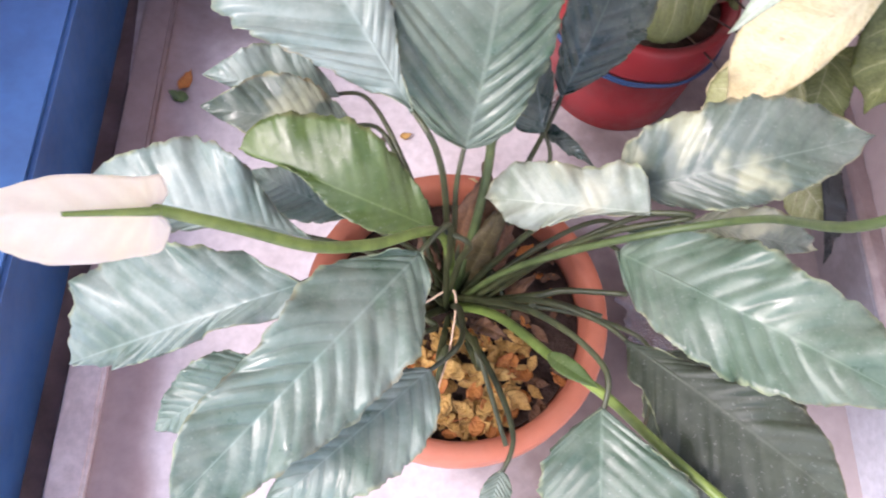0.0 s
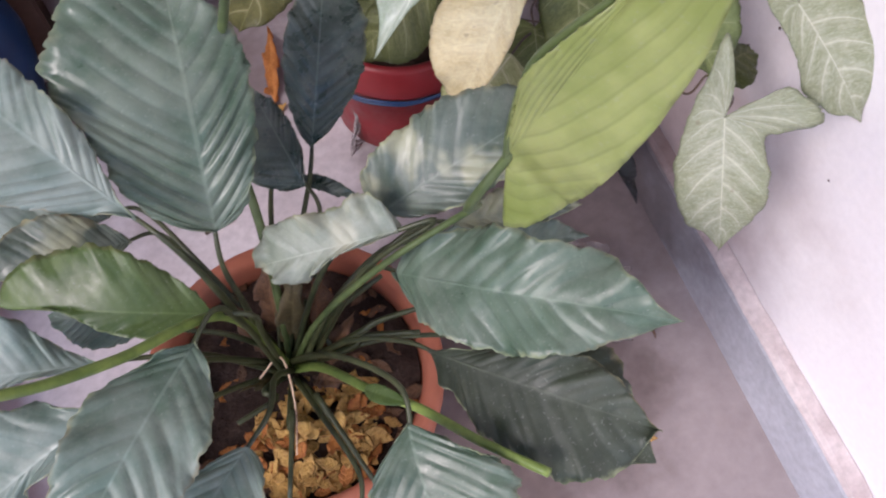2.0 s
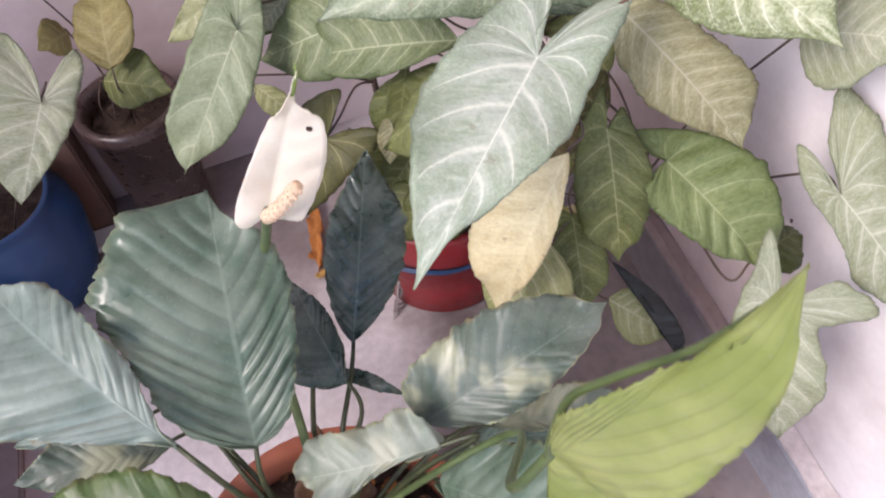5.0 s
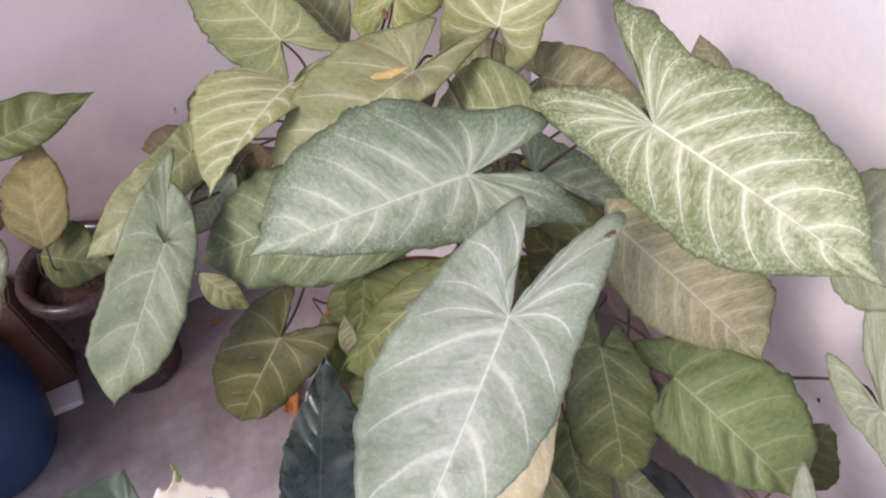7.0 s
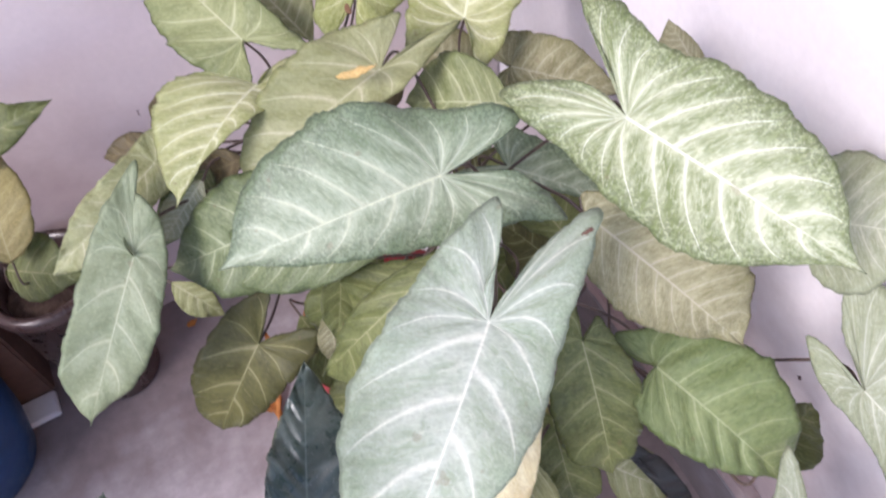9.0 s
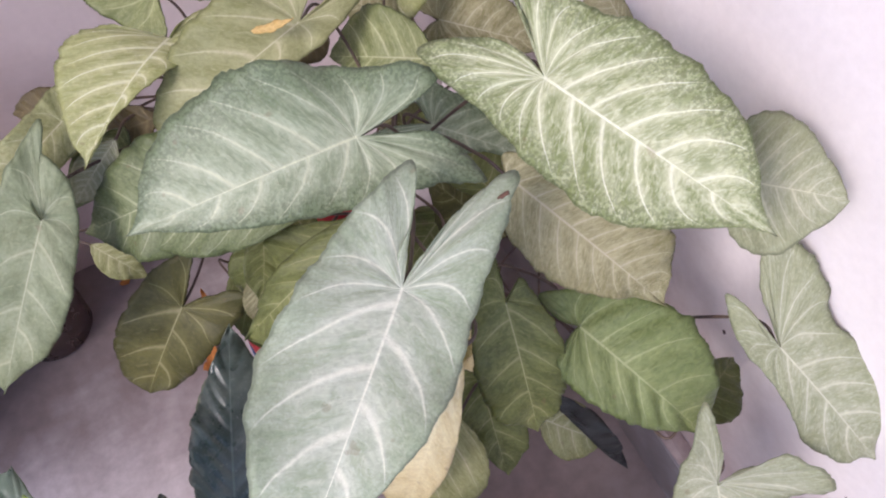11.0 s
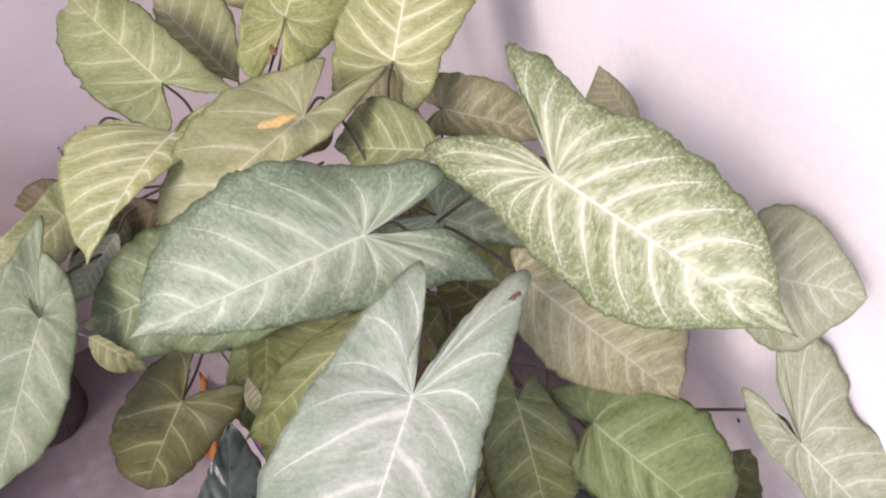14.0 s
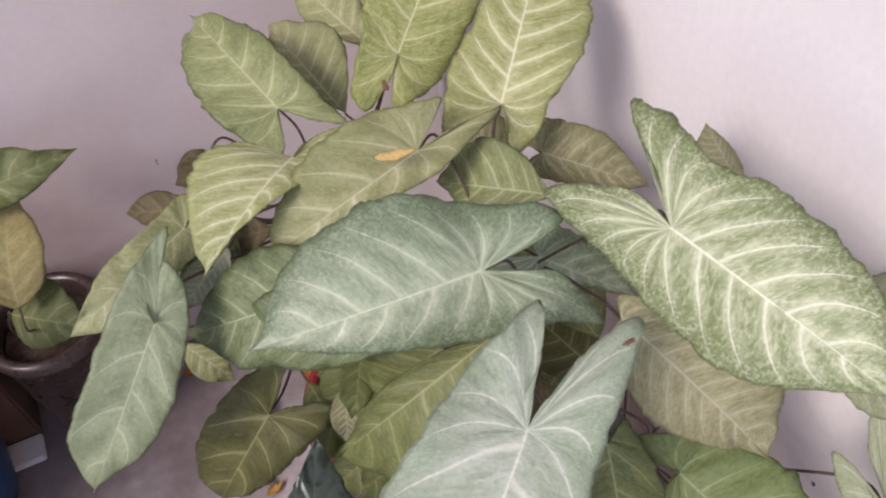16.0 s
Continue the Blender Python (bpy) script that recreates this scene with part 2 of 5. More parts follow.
    relief = calc(nt, "ADD", swell, calc(nt, "ADD", calc(nt, "MULTIPLY", pucker, 0.9), calc(nt, "MULTIPLY", cloud, 0.45)))
    bump(nt, p, relief, 0.5, depth)
    shine_through(nt, p, col, through_light)
    return mat


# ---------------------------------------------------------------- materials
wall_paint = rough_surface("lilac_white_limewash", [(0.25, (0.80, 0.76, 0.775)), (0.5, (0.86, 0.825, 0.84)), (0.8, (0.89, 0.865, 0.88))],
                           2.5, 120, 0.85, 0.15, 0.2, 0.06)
# Same limewash as the right wall, its dimmer pinkish light put into colour.
back_paint_shaded = rough_surface("shaded_white_limewash", [(0.25, (0.58, 0.49, 0.49)), (0.5, (0.68, 0.595, 0.595)), (0.8, (0.76, 0.68, 0.68))],
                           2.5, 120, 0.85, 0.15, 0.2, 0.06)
# Tone between the two walls, blending their painted shade at the corner.
corner_paint = rough_surface("half_shaded_limewash", [(0.25, (0.70, 0.635, 0.64)), (0.5, (0.775, 0.715, 0.72)), (0.8, (0.83, 0.775, 0.78))], 2.5, 120, 0.85, 0.15, 0.2, 0.06)
cement_floor = rough_surface("grey_cement_floor", [(0.25, (0.46, 0.415, 0.42)), (0.5, (0.60, 0.555, 0.57)), (0.75, (0.69, 0.65, 0.665))],
                             5, 70, 0.55, 0.2, 0.4, 0.25)


def stain_and_shade(mat, centre, stretch, inner, outer, share, deep, thin, ragged=0.45):
    """Ground-in dirt and painted shade with an uneven outline round a place on a surface."""
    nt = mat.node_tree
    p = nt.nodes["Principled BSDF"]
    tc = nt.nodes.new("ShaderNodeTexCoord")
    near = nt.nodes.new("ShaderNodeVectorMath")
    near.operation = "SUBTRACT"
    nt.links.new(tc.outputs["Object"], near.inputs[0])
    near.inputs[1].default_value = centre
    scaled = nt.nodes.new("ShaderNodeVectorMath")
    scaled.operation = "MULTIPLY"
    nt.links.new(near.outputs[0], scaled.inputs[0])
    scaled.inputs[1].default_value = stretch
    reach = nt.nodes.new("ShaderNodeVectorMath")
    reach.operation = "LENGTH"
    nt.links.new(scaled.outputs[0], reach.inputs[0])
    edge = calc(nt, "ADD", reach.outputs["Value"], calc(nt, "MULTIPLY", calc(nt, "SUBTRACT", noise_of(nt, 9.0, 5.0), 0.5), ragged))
    # one mix serves ground-in dirt and painted shade alike
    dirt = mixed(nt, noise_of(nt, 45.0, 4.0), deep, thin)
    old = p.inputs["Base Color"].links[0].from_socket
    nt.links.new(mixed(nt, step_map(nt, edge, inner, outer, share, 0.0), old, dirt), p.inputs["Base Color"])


# Dirt between red pot and skirting, with the plants' shade put in.
stain_and_shade(cement_floor, (0.60, 0.52, 0.0), (1, 1, 1), 0.16, 0.44, 0.94, (0.075, 0.055, 0.052), (0.20, 0.155, 0.15))
# Dirt round the brown pot, with the shaded corner put in.
stain_and_shade(cement_floor, (0.02, 1.00, 0.0), (0.8, 1, 1), 0.10, 0.40, 0.85, (0.10, 0.07, 0.065), (0.24, 0.18, 0.175))
stain_and_shade(cement_floor, (-0.26, 0.80, 0.0), (1.6, 0.45, 1), 0.04, 0.16, 0.75, (0.14, 0.085, 0.075), (0.32, 0.23, 0.215), 0.12)
stain_and_shade(cement_floor, (-0.29, 0.05, 0.0), (2.2, 0.10, 1), 0.06, 0.14, 0.75, (0.20, 0.115, 0.10), (0.40, 0.28, 0.26), 0.10)
# Floor by the right wall dimmed in colour, besides some dirt.
stain_and_shade(cement_floor, (0.52, 0.05, 0.0), (1.0, 0.7, 1), 0.12, 0.40, 0.78, (0.22, 0.17, 0.16), (0.38, 0.315, 0.305), 0.35)
# Shadow of pot and leaves painted on the floor right of the pot.
stain_and_shade(cement_floor, (0.33, 0.22, 0.0), (1.0, 1.0, 1), 0.13, 0.27, 0.92, (0.060, 0.042, 0.038), (0.17, 0.125, 0.115), 0.20)
# Dirt low on the right wall, deepened by painted leaf shadow.
stain_and_shade(wall_paint, (0.0, 0.26, 0.10), (0, 0.75, 1.0), 0.14, 0.40, 0.70, (0.22, 0.13, 0.12), (0.42, 0.31, 0.30), 0.30)
skirt_paint = rough_surface("blue_grey_skirting", [(0.25, (0.36, 0.36, 0.39)), (0.5, (0.48, 0.485, 0.53)), (0.8, (0.58, 0.585, 0.62))],
                            7, 90, 0.6, 0.2)
# Dirt low on the back wall, with shade behind the brown pot painted in.
stain_and_shade(back_paint_shaded, (-0.08, 1.07, 0.18), (0.8, 0, 1.0), 0.10, 0.36, 0.62, (0.24, 0.15, 0.14), (0.42, 0.31, 0.30), 0.25)
# Grime on the skirting, darkened further for the shade under the plants.
stain_and_shade(skirt_paint, (0.0, 0.30, 0.0), (0, 0.8, 1.0), 0.16, 0.40, 0.90, (0.09, 0.07, 0.07), (0.22, 0.18, 0.18), 0.30)
raw_cement = rough_surface("pink_raw_cement", [(0.25, (0.50, 0.41, 0.40)), (0.5, (0.66, 0.575, 0.56)), (0.8, (0.76, 0.69, 0.675))],
                           14, 110, 0.85, 0.5)
# The cement trim gets the same grime with painted shade.
stain_and_shade(raw_cement, (0.0, 0.30, 0.08), (0, 0.8, 1.0), 0.14, 0.36, 0.85, (0.14, 0.085, 0.08), (0.30, 0.21, 0.20), 0.25)
blue_paint = rough_surface("blue_gloss_paint", [(0.25, (0.034, 0.088, 0.215)), (0.55, (0.048, 0.14, 0.345)), (0.8, (0.075, 0.195, 0.46))],
                           8, 60, 0.35, 0.12, 0.5, 0.15)
brown_grime = rough_surface("brown_grimy_cement", [(0.25, (0.05, 0.035, 0.035)), (0.5, (0.12, 0.08, 0.08)), (0.8, (0.22, 0.16, 0.15))],
                            12, 90, 0.85, 0.5)
terracotta = rough_surface("terracotta_plastic", [(0.25, (0.40, 0.115, 0.062)), (0.55, (0.50, 0.165, 0.095)), (0.8, (0.56, 0.23, 0.15))],
                           9, 80, 0.5, 0.15, 0.4, 0.12)
clay_brown = rough_surface("brown_clay", [(0.25, (0.10, 0.055, 0.04)), (0.55, (0.17, 0.095, 0.07)), (0.8, (0.24, 0.15, 0.115))], 12, 90, 0.85, 0.5)
red_plastic = rough_surface("red_plastic", [(0.25, (0.18, 0.012, 0.014)), (0.55, (0.27, 0.021, 0.025)), (0.8, (0.34, 0.045, 0.042))],
                            8, 60, 0.42, 0.1, 0.5, 0.1)
blue_plastic = rough_surface("navy_blue_plastic", [(0.25, (0.012, 0.036, 0.095)), (0.55, (0.018, 0.056, 0.155)), (0.8, (0.03, 0.085, 0.21))],
                             8, 60, 0.38, 0.1, 0.5, 0.12)
brown_plastic = rough_surface("dark_brown_plastic", [(0.25, (0.030, 0.018, 0.016)), (0.55, (0.058, 0.034, 0.030)), (0.8, (0.095, 0.060, 0.053))],
                              8, 60, 0.30, 0.1, 0.6, 0.12)
soil_mat = rough_surface("dark_potting_soil", [(0.25, (0.018, 0.012, 0.010)), (0.5, (0.050, 0.032, 0.025)), (0.8, (0.115, 0.078, 0.060))],
                         40, 200, 0.95, 1.0, 0.2, 0.5, 0.006)
dry_leaf = leaf_material("dry_yellow_leaf", (0.40, 0.20, 0.05), (0.74, 0.47, 0.14), (0.55, 0.33, 0.12), 6, 0.08, 0.3, 0.7, 0.6, 0.15, 0.3)
orange_leaf = leaf_material("dry_orange_leaf", (0.42, 0.13, 0.03), (0.62, 0.25, 0.06), (0.6, 0.3, 0.1), 6, 0.08, 0.3, 0.7, 0.6, 0.2, 0.3)
rotten_leaf = leaf_material("rotting_brown_leaf", (0.07, 0.032, 0.018), (0.20, 0.10, 0.048), (0.22, 0.12, 0.06), 6, 0.08, 0.3, 0.7, 0.6, 0.1, 0.3)
pale_dry_leaf = leaf_material("pale_yellow_dry_leaf", (0.62, 0.42, 0.13), (0.84, 0.64, 0.28), (0.80, 0.60, 0.28), 6, 0.06, 0.2, 0.4, 0.55, 0.15, 0.2)
# Paler bluish copies for leaves on the brighter left, sky sheen in their colour.
lily_sheen = lily_material("dusty_sky_sheen_lily_leaf", (0.078, 0.130, 0.096), (0.225, 0.295, 0.26), RIBS, 0.36, dust=0.25, edge=0.7, furrow=0.30)
lily_tone = lily_material("dusty_sheen_lily_leaf", (0.064, 0.112, 0.074), (0.178, 0.25, 0.205), RIBS, 0.33, dust=0.22, edge=0.6, furrow=0.40, depth=0.0030, swell_share=0.45)
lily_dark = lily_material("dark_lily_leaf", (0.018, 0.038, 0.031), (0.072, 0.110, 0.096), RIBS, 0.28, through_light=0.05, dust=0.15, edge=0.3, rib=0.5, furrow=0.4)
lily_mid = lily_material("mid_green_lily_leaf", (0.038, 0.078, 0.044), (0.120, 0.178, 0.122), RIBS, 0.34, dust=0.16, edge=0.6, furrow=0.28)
# Darker copy of the lily green, shade over low leaves put into colour.
lily_shaded = lily_material("shaded_olive_lily_leaf", (0.016, 0.027, 0.012), (0.042, 0.056, 0.030), RIBS, 0.52, through_light=0.03, dust=0.06, edge=0.6, furrow=0.3)
lily_ribbed = lily_material("ribbed_dark_green_lily_leaf", (0.052, 0.096, 0.060), (0.160, 0.215, 0.155), RIBS, 0.34, dust=0.14, edge=0.35, furrow=0.42, swell_share=0.5)
lily_fresh = lily_material("fresh_lily_leaf", (0.036, 0.076, 0.012), (0.108, 0.165, 0.036), RIBS, 0.38, 0.18, 0.12, 0.06, edge=0.4, swell_share=0.15)
lily_bleached = lily_material("pale_crinkled_lily_leaf", (0.13, 0.17, 0.125), (0.30, 0.34, 0.26), RIBS, 0.40, dust=0.4, edge=0.8, blotch=(0.40, 0.40, 0.28), furrow=0.12, depth=0.0030, swell_share=0.2)
lily_young = lily_material("young_lime_lily_leaf", (0.25, 0.31, 0.075), (0.52, 0.56, 0.23), 8, 0.36, 0.32, 0.24, 0.0, edge=0.2, rib=0.0, depth=0.0030, lengthwise=True)
lily_spotted = lily_material("blotched_lily_leaf", (0.040, 0.068, 0.047), (0.115, 0.15, 0.112), RIBS, 0.34, dust=0.15, edge=0.8, blotch=(0.40, 0.41, 0.26), furrow=0.28)
TONES = {
    "veined": leaf_material("white_veined_arrowhead_leaf", (0.215, 0.268, 0.105), (0.62, 0.66, 0.45), (0.83, 0.855, 0.70), 15, 0.065, 0.88, 0.50, 0.48, 0.2, 0.30, net=0.25, speckle=0.75, feather=0.55),
    "lime": leaf_material("lime_white_veined_arrowhead_leaf", (0.24, 0.28, 0.075), (0.52, 0.55, 0.24), (0.74, 0.76, 0.50), 8, 0.05, 0.75, 0.6, 0.5, 0.25, 0.35, net=0.2),
    "blue": leaf_material("blue_green_arrowhead_leaf", (0.165, 0.225, 0.125), (0.515, 0.58, 0.43), (0.73, 0.765, 0.57), 12, 0.060, 0.44, 0.32, 0.42, 0.14, 0.75, speckle=0.75, feather=0.36),
    "pale": leaf_material("pale_arrowhead_leaf", (0.28, 0.36, 0.235), (0.575, 0.635, 0.54), (0.83, 0.85, 0.75), 11, 0.080, 0.70, 0.4, 0.42, 0.18, 0.50, speckle=0.30, feather=0.42),
    "bronze": leaf_material("bronze_olive_arrowhead_leaf", (0.066, 0.068, 0.018), (0.165, 0.160, 0.052), (0.40, 0.38, 0.20), 6, 0.05, 0.7, 0.4, 0.46, 0.2, 0.5, feather=0.5),
    "cream": leaf_material("cream_green_arrowhead_leaf", (0.25, 0.27, 0.10), (0.49, 0.50, 0.28), (0.68, 0.67, 0.47), 7, 0.05, 0.6, 0.45, 0.5, 0.22, 0.3),
    "green": leaf_material("mid_green_arrowhead_leaf", (0.105, 0.145, 0.05), (0.28, 0.33, 0.17), (0.52, 0.56, 0.36), 8, 0.05, 0.6, 0.5, 0.46, 0.2, 0.4, speckle=0.4),
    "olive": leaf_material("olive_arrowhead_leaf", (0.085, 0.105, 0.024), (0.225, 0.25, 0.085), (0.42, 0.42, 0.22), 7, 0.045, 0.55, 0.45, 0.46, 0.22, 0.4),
    "fresh": leaf_material("fresh_green_arrowhead_leaf", (0.095, 0.14, 0.036), (0.25, 0.305, 0.12), (0.44, 0.48, 0.27), 8, 0.045, 0.5, 0.45, 0.36, 0.2, 0.35, quilt=0.8),
    "yellow": leaf_material("yellowed_arrowhead_leaf", (0.23, 0.195, 0.065), (0.42, 0.365, 0.155), (0.50, 0.45, 0.24), 7, 0.05, 0.4, 0.5, 0.55, 0.3, 0.25),
    # cream leaf tone brightened to carry the direct sun falling on it
    "sun": leaf_material("sunlit_cream_leaf", (0.68, 0.58, 0.33), (0.90, 0.83, 0.60), (0.92, 0.86, 0.66), 7, 0.05, 0.3, 0.4, 0.5, 0.35, 0.2, fine=0.5, speckle=0.0, rim=0.3),
    "soft": leaf_material("soft_pale_arrowhead_leaf", (0.29, 0.32, 0.185), (0.53, 0.555, 0.415), (0.73, 0.74, 0.60), 12, 0.065, 0.60, 0.4, 0.48, 0.2, 0.5, net=0.25),
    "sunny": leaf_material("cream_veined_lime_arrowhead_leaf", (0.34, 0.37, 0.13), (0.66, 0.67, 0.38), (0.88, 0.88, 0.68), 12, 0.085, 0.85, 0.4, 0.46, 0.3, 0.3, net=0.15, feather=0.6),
    "sage": leaf_material("sage_green_arrowhead_leaf", (0.20, 0.25, 0.13), (0.42, 0.475, 0.315), (0.64, 0.67, 0.47), 7, 0.04, 0.6, 0.35, 0.44, 0.2, 0.5, fine=0.4),
    "tan": leaf_material("tan_olive_arrowhead_leaf", (0.21, 0.20, 0.085), (0.44, 0.42, 0.255), (0.60, 0.57, 0.43), 12, 0.055, 0.60, 0.5, 0.5, 0.22, 0.4, net=0.2),
    "mid": leaf_material("net_veined_green_arrowhead_leaf", (0.15, 0.19, 0.06), (0.38, 0.415, 0.20), (0.62, 0.64, 0.41), 8, 0.06, 0.62, 0.38, 0.48, 0.22, 0.40, net=0.12, rim=0.8),
    "dusty": leaf_material("dusty_olive_arrowhead_leaf", (0.22, 0.24, 0.085), (0.47, 0.48, 0.27), (0.68, 0.67, 0.46), 8, 0.06, 0.62, 0.35, 0.5, 0.22, 0.35),
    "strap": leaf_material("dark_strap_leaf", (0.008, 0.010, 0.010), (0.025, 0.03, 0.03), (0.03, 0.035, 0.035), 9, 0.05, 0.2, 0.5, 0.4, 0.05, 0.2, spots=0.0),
    # brown leaf tone darkened for the shade inside the plant
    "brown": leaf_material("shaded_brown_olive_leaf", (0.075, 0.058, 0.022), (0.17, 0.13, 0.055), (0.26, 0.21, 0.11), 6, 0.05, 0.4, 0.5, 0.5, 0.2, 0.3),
}
stem_green, _nt, _p = shader("green_stalk", 0.4)
_nt.links.new(ramp(_nt, noise_of(_nt, 60), [(0.3, (0.10, 0.16, 0.03)), (0.7, (0.22, 0.30, 0.07))]), _p.inputs["Base Color"])
stalk_dark, _nt, _p = shader("dark_green_stalk", 0.42)
_nt.links.new(ramp(_nt, noise_of(_nt, 60), [(0.3, (0.022, 0.030, 0.012)), (0.7, (0.065, 0.075, 0.030))]), _p.inputs["Base Color"])
stalk_mid, _nt, _p = shader("mid_green_stalk", 0.4)
_nt.links.new(ramp(_nt, noise_of(_nt, 60), [(0.3, (0.055, 0.085, 0.028)), (0.7, (0.115, 0.155, 0.055))]), _p.inputs["Base Color"])
stalk_brown, _nt, _p = shader("purple_brown_stalk", 0.5)
_nt.links.new(ramp(_nt, noise_of(_nt, 60), [(0.3, (0.05, 0.03, 0.03)), (0.7, (0.12, 0.085, 0.06))]), _p.inputs["Base Color"])
spathe_mat = leaf_material("white_spathe", (0.86, 0.78, 0.74), (0.94, 0.90, 0.88), (0.92, 0.88, 0.83), 8, 0.05, 0.10, 0.10, 0.5, 0.35, 0.1, fine=0.15, speckle=0.0, rim=0.0, spots=0.0, quilt=0.25)
spadix_mat = rough_surface("cream_spadix", [(0.3, (0.66, 0.44, 0.28)), (0.7, (0.84, 0.66, 0.48))], 60, 300, 0.7, 0.6)


# ---------------------------------------------------------------- mesh helpers
def part(name, bm, material, parent=None, label="", smooth=True):
    me = bpy.data.meshes.new(name)
    bm.to_mesh(me)
    bm.free()
    me.materials.append(material)
    if smooth:
        me.polygons.foreach_set("use_smooth", [True] * len(me.polygons))
    ob = new(name, me)
    if parent is not None:
        ob.parent = parent
    return tagged(ob, label)


def thing(name, label, category, group="", kind="", at=(0, 0, 0)):
    ob = tagged(new(name), label, category, group, kind)
    ob.location = at
    return ob


def box(bm, lo, hi):
    m = Matrix.Translation([(a + b) / 2 for a, b in zip(lo, hi)]) @ Matrix.Diagonal([b - a for a, b in zip(lo, hi)] + [1])
    return bmesh.ops.create_cube(bm, size=1, matrix=m)


def slab(name, lo, hi, material, bevel=0.0, parent=None):
    bm = bmesh.new()
    box(bm, lo, hi)
    if bevel:
        bmesh.ops.bevel(bm, geom=list(bm.edges), offset=bevel, segments=2, affect="EDGES")
    return part(name, bm, material, parent, smooth=False)


def lathe(bm, profile, centre=(0, 0, 0), segments=56, wobble=0.0):
    rings = []
    for r, z in profile:
        ring = []
        for i in range(segments):
            a = 2 * math.pi * i / segments
            rr = r * (1 + wobble * math.sin(3 * a + 1.3))
            ring.append(bm.verts.new((centre[0] + rr * math.cos(a), centre[1] + rr * math.sin(a), centre[2] + z)))
        rings.append(ring)
    for a, b in zip(rings, rings[1:]):
        for i in range(segments):
            j = (i + 1) % segments
            bm.faces.new((a[i], a[j], b[j], b[i]))
    return rings


def curve_points(points, steps):
    """Catmull-Rom through the points."""
    pts = [Vector(p) for p in points]
    pts = [2 * pts[0] - pts[1]] + pts + [2 * pts[-1] - pts[-2]]
    out = []
    for i in range(1, len(pts) - 2):
        p0, p1, p2, p3 = pts[i - 1:i + 3]
        for k in range(steps):
            t = k / steps
            out.append(0.5 * ((2 * p1) + (p2 - p0) * t + (2 * p0 - 5 * p1 + 4 * p2 - p3) * t * t + (3 * p1 - p0 - 3 * p2 + p3) * t ** 3))
    out.append(pts[-2])
    return out


def tube(bm, points, r0, r1, sides=8, steps=8):
    line = curve_points(points, steps)
    rings = []
    ref = Vector((0.31, 0.77, 0.55)).normalized()
    for i, p in enumerate(line):
        d = (line[min(i + 1, len(line) - 1)] - line[max(i - 1, 0)]).normalized()
        a = d.cross(ref).normalized()
        b = d.cross(a)
        r = r0 + (r1 - r0) * i / (len(line) - 1)
        rings.append([bm.verts.new(p + (a * math.cos(q) + b * math.sin(q)) * r) for q in (2 * math.pi * k / sides for k in range(sides))])
    for a, b in zip(rings, rings[1:]):
        for i in range(sides):
            bm.faces.new((a[i], a[(i + 1) % sides], b[(i + 1) % sides], b[i]))
    bm.faces.new(rings[0][::-1])
    bm.faces.new(rings[-1])


def blade_frame(base, tip, turn):
    base, tip = Vector(base), Vector(tip)
    axis = tip - base
    length = axis.length
    axis.normalize()
    flat = (Vector((0, 0, 1)) - axis * axis.z).normalized()
    normal = Matrix.Rotation(radians(turn), 3, axis) @ flat
    return base, axis, normal.cross(axis), normal, length


def flat_curve(points, steps):
    return [(p.x, p.y) for p in curve_points([(u, v, 0) for u, v in points], steps)]


def even(line, count):
    d = [0.0]
    for a, b in zip(line, line[1:]):
        d.append(d[-1] + math.hypot(b[0] - a[0], b[1] - a[1]))
    us = np.interp(np.linspace(0, d[-1], count), d, [p[0] for p in line])
    vs = np.interp(np.linspace(0, d[-1], count), d, [p[1] for p in line])
    return list(zip(us, vs))


def drip(w):
    """A drawn-out tip at the end of an outline."""
    u, v = w[-1]
    return [(0.5 * (u + 1.0), 0.42 * v), (0.99, 0.10 * v)] if u < 0.93 else [(1.0, 0.12 * v)]


def lance_edge(w, sharp=0.85):
    """Half outline of an undivided blade that is |v| wide at u, or through a few given places."""
    if isinstance(w, list):
        return flat_curve([(0, 0), *w, *drip(w), (1.01, 0)], 8)
    wu, wv = min(max(w[0], 0.2), 0.75), w[1]
    peak = min(max(wu, 0.36), 0.5)
    k = math.log(0.5) / math.log(peak)
    f = lambda u: max(math.sin(math.pi * u ** k), 0.0) ** sharp * (1 - 0.35 * max(0.0, u - 0.7) / 0.3)
    return [(u, wv * f(u) / f(wu)) for u in (i / 60 for i in range(61))]


def arrow_edge(w, lobe, sign):
    """Half outline of an arrowhead blade: sinus, lobe tip, widest place, tip; or through a few given places."""
    if isinstance(w, list):
        return flat_curve([(0, 0), *w, *drip(w), (1.035, 0)], 8)
    wv = sign * max(abs(w[1]), 0.1)
    wu = min(max(w[0], 0.1), 0.7)
    lu = min(lobe[0], -0.12)
    lv = sign * max(sign * lobe[1], 0.10)
    big = sign * max(abs(lv), abs(wv))
    pts = [(0, 0), (lu * 0.45, lv * 0.22), (lu * 0.86, lv * 0.62), (lu, lv), (lu * 0.68, lv + 0.34 * (big - lv) + sign * 0.055),
           (lu * 0.15 + wu * 0.15, big * 0.97), (wu, wv), (wu + (1 - wu) * 0.45, wv * 0.66), (wu + (1 - wu) * 0.8, wv * 0.26), (1, 0)]
    return flat_curve(pts, 8)


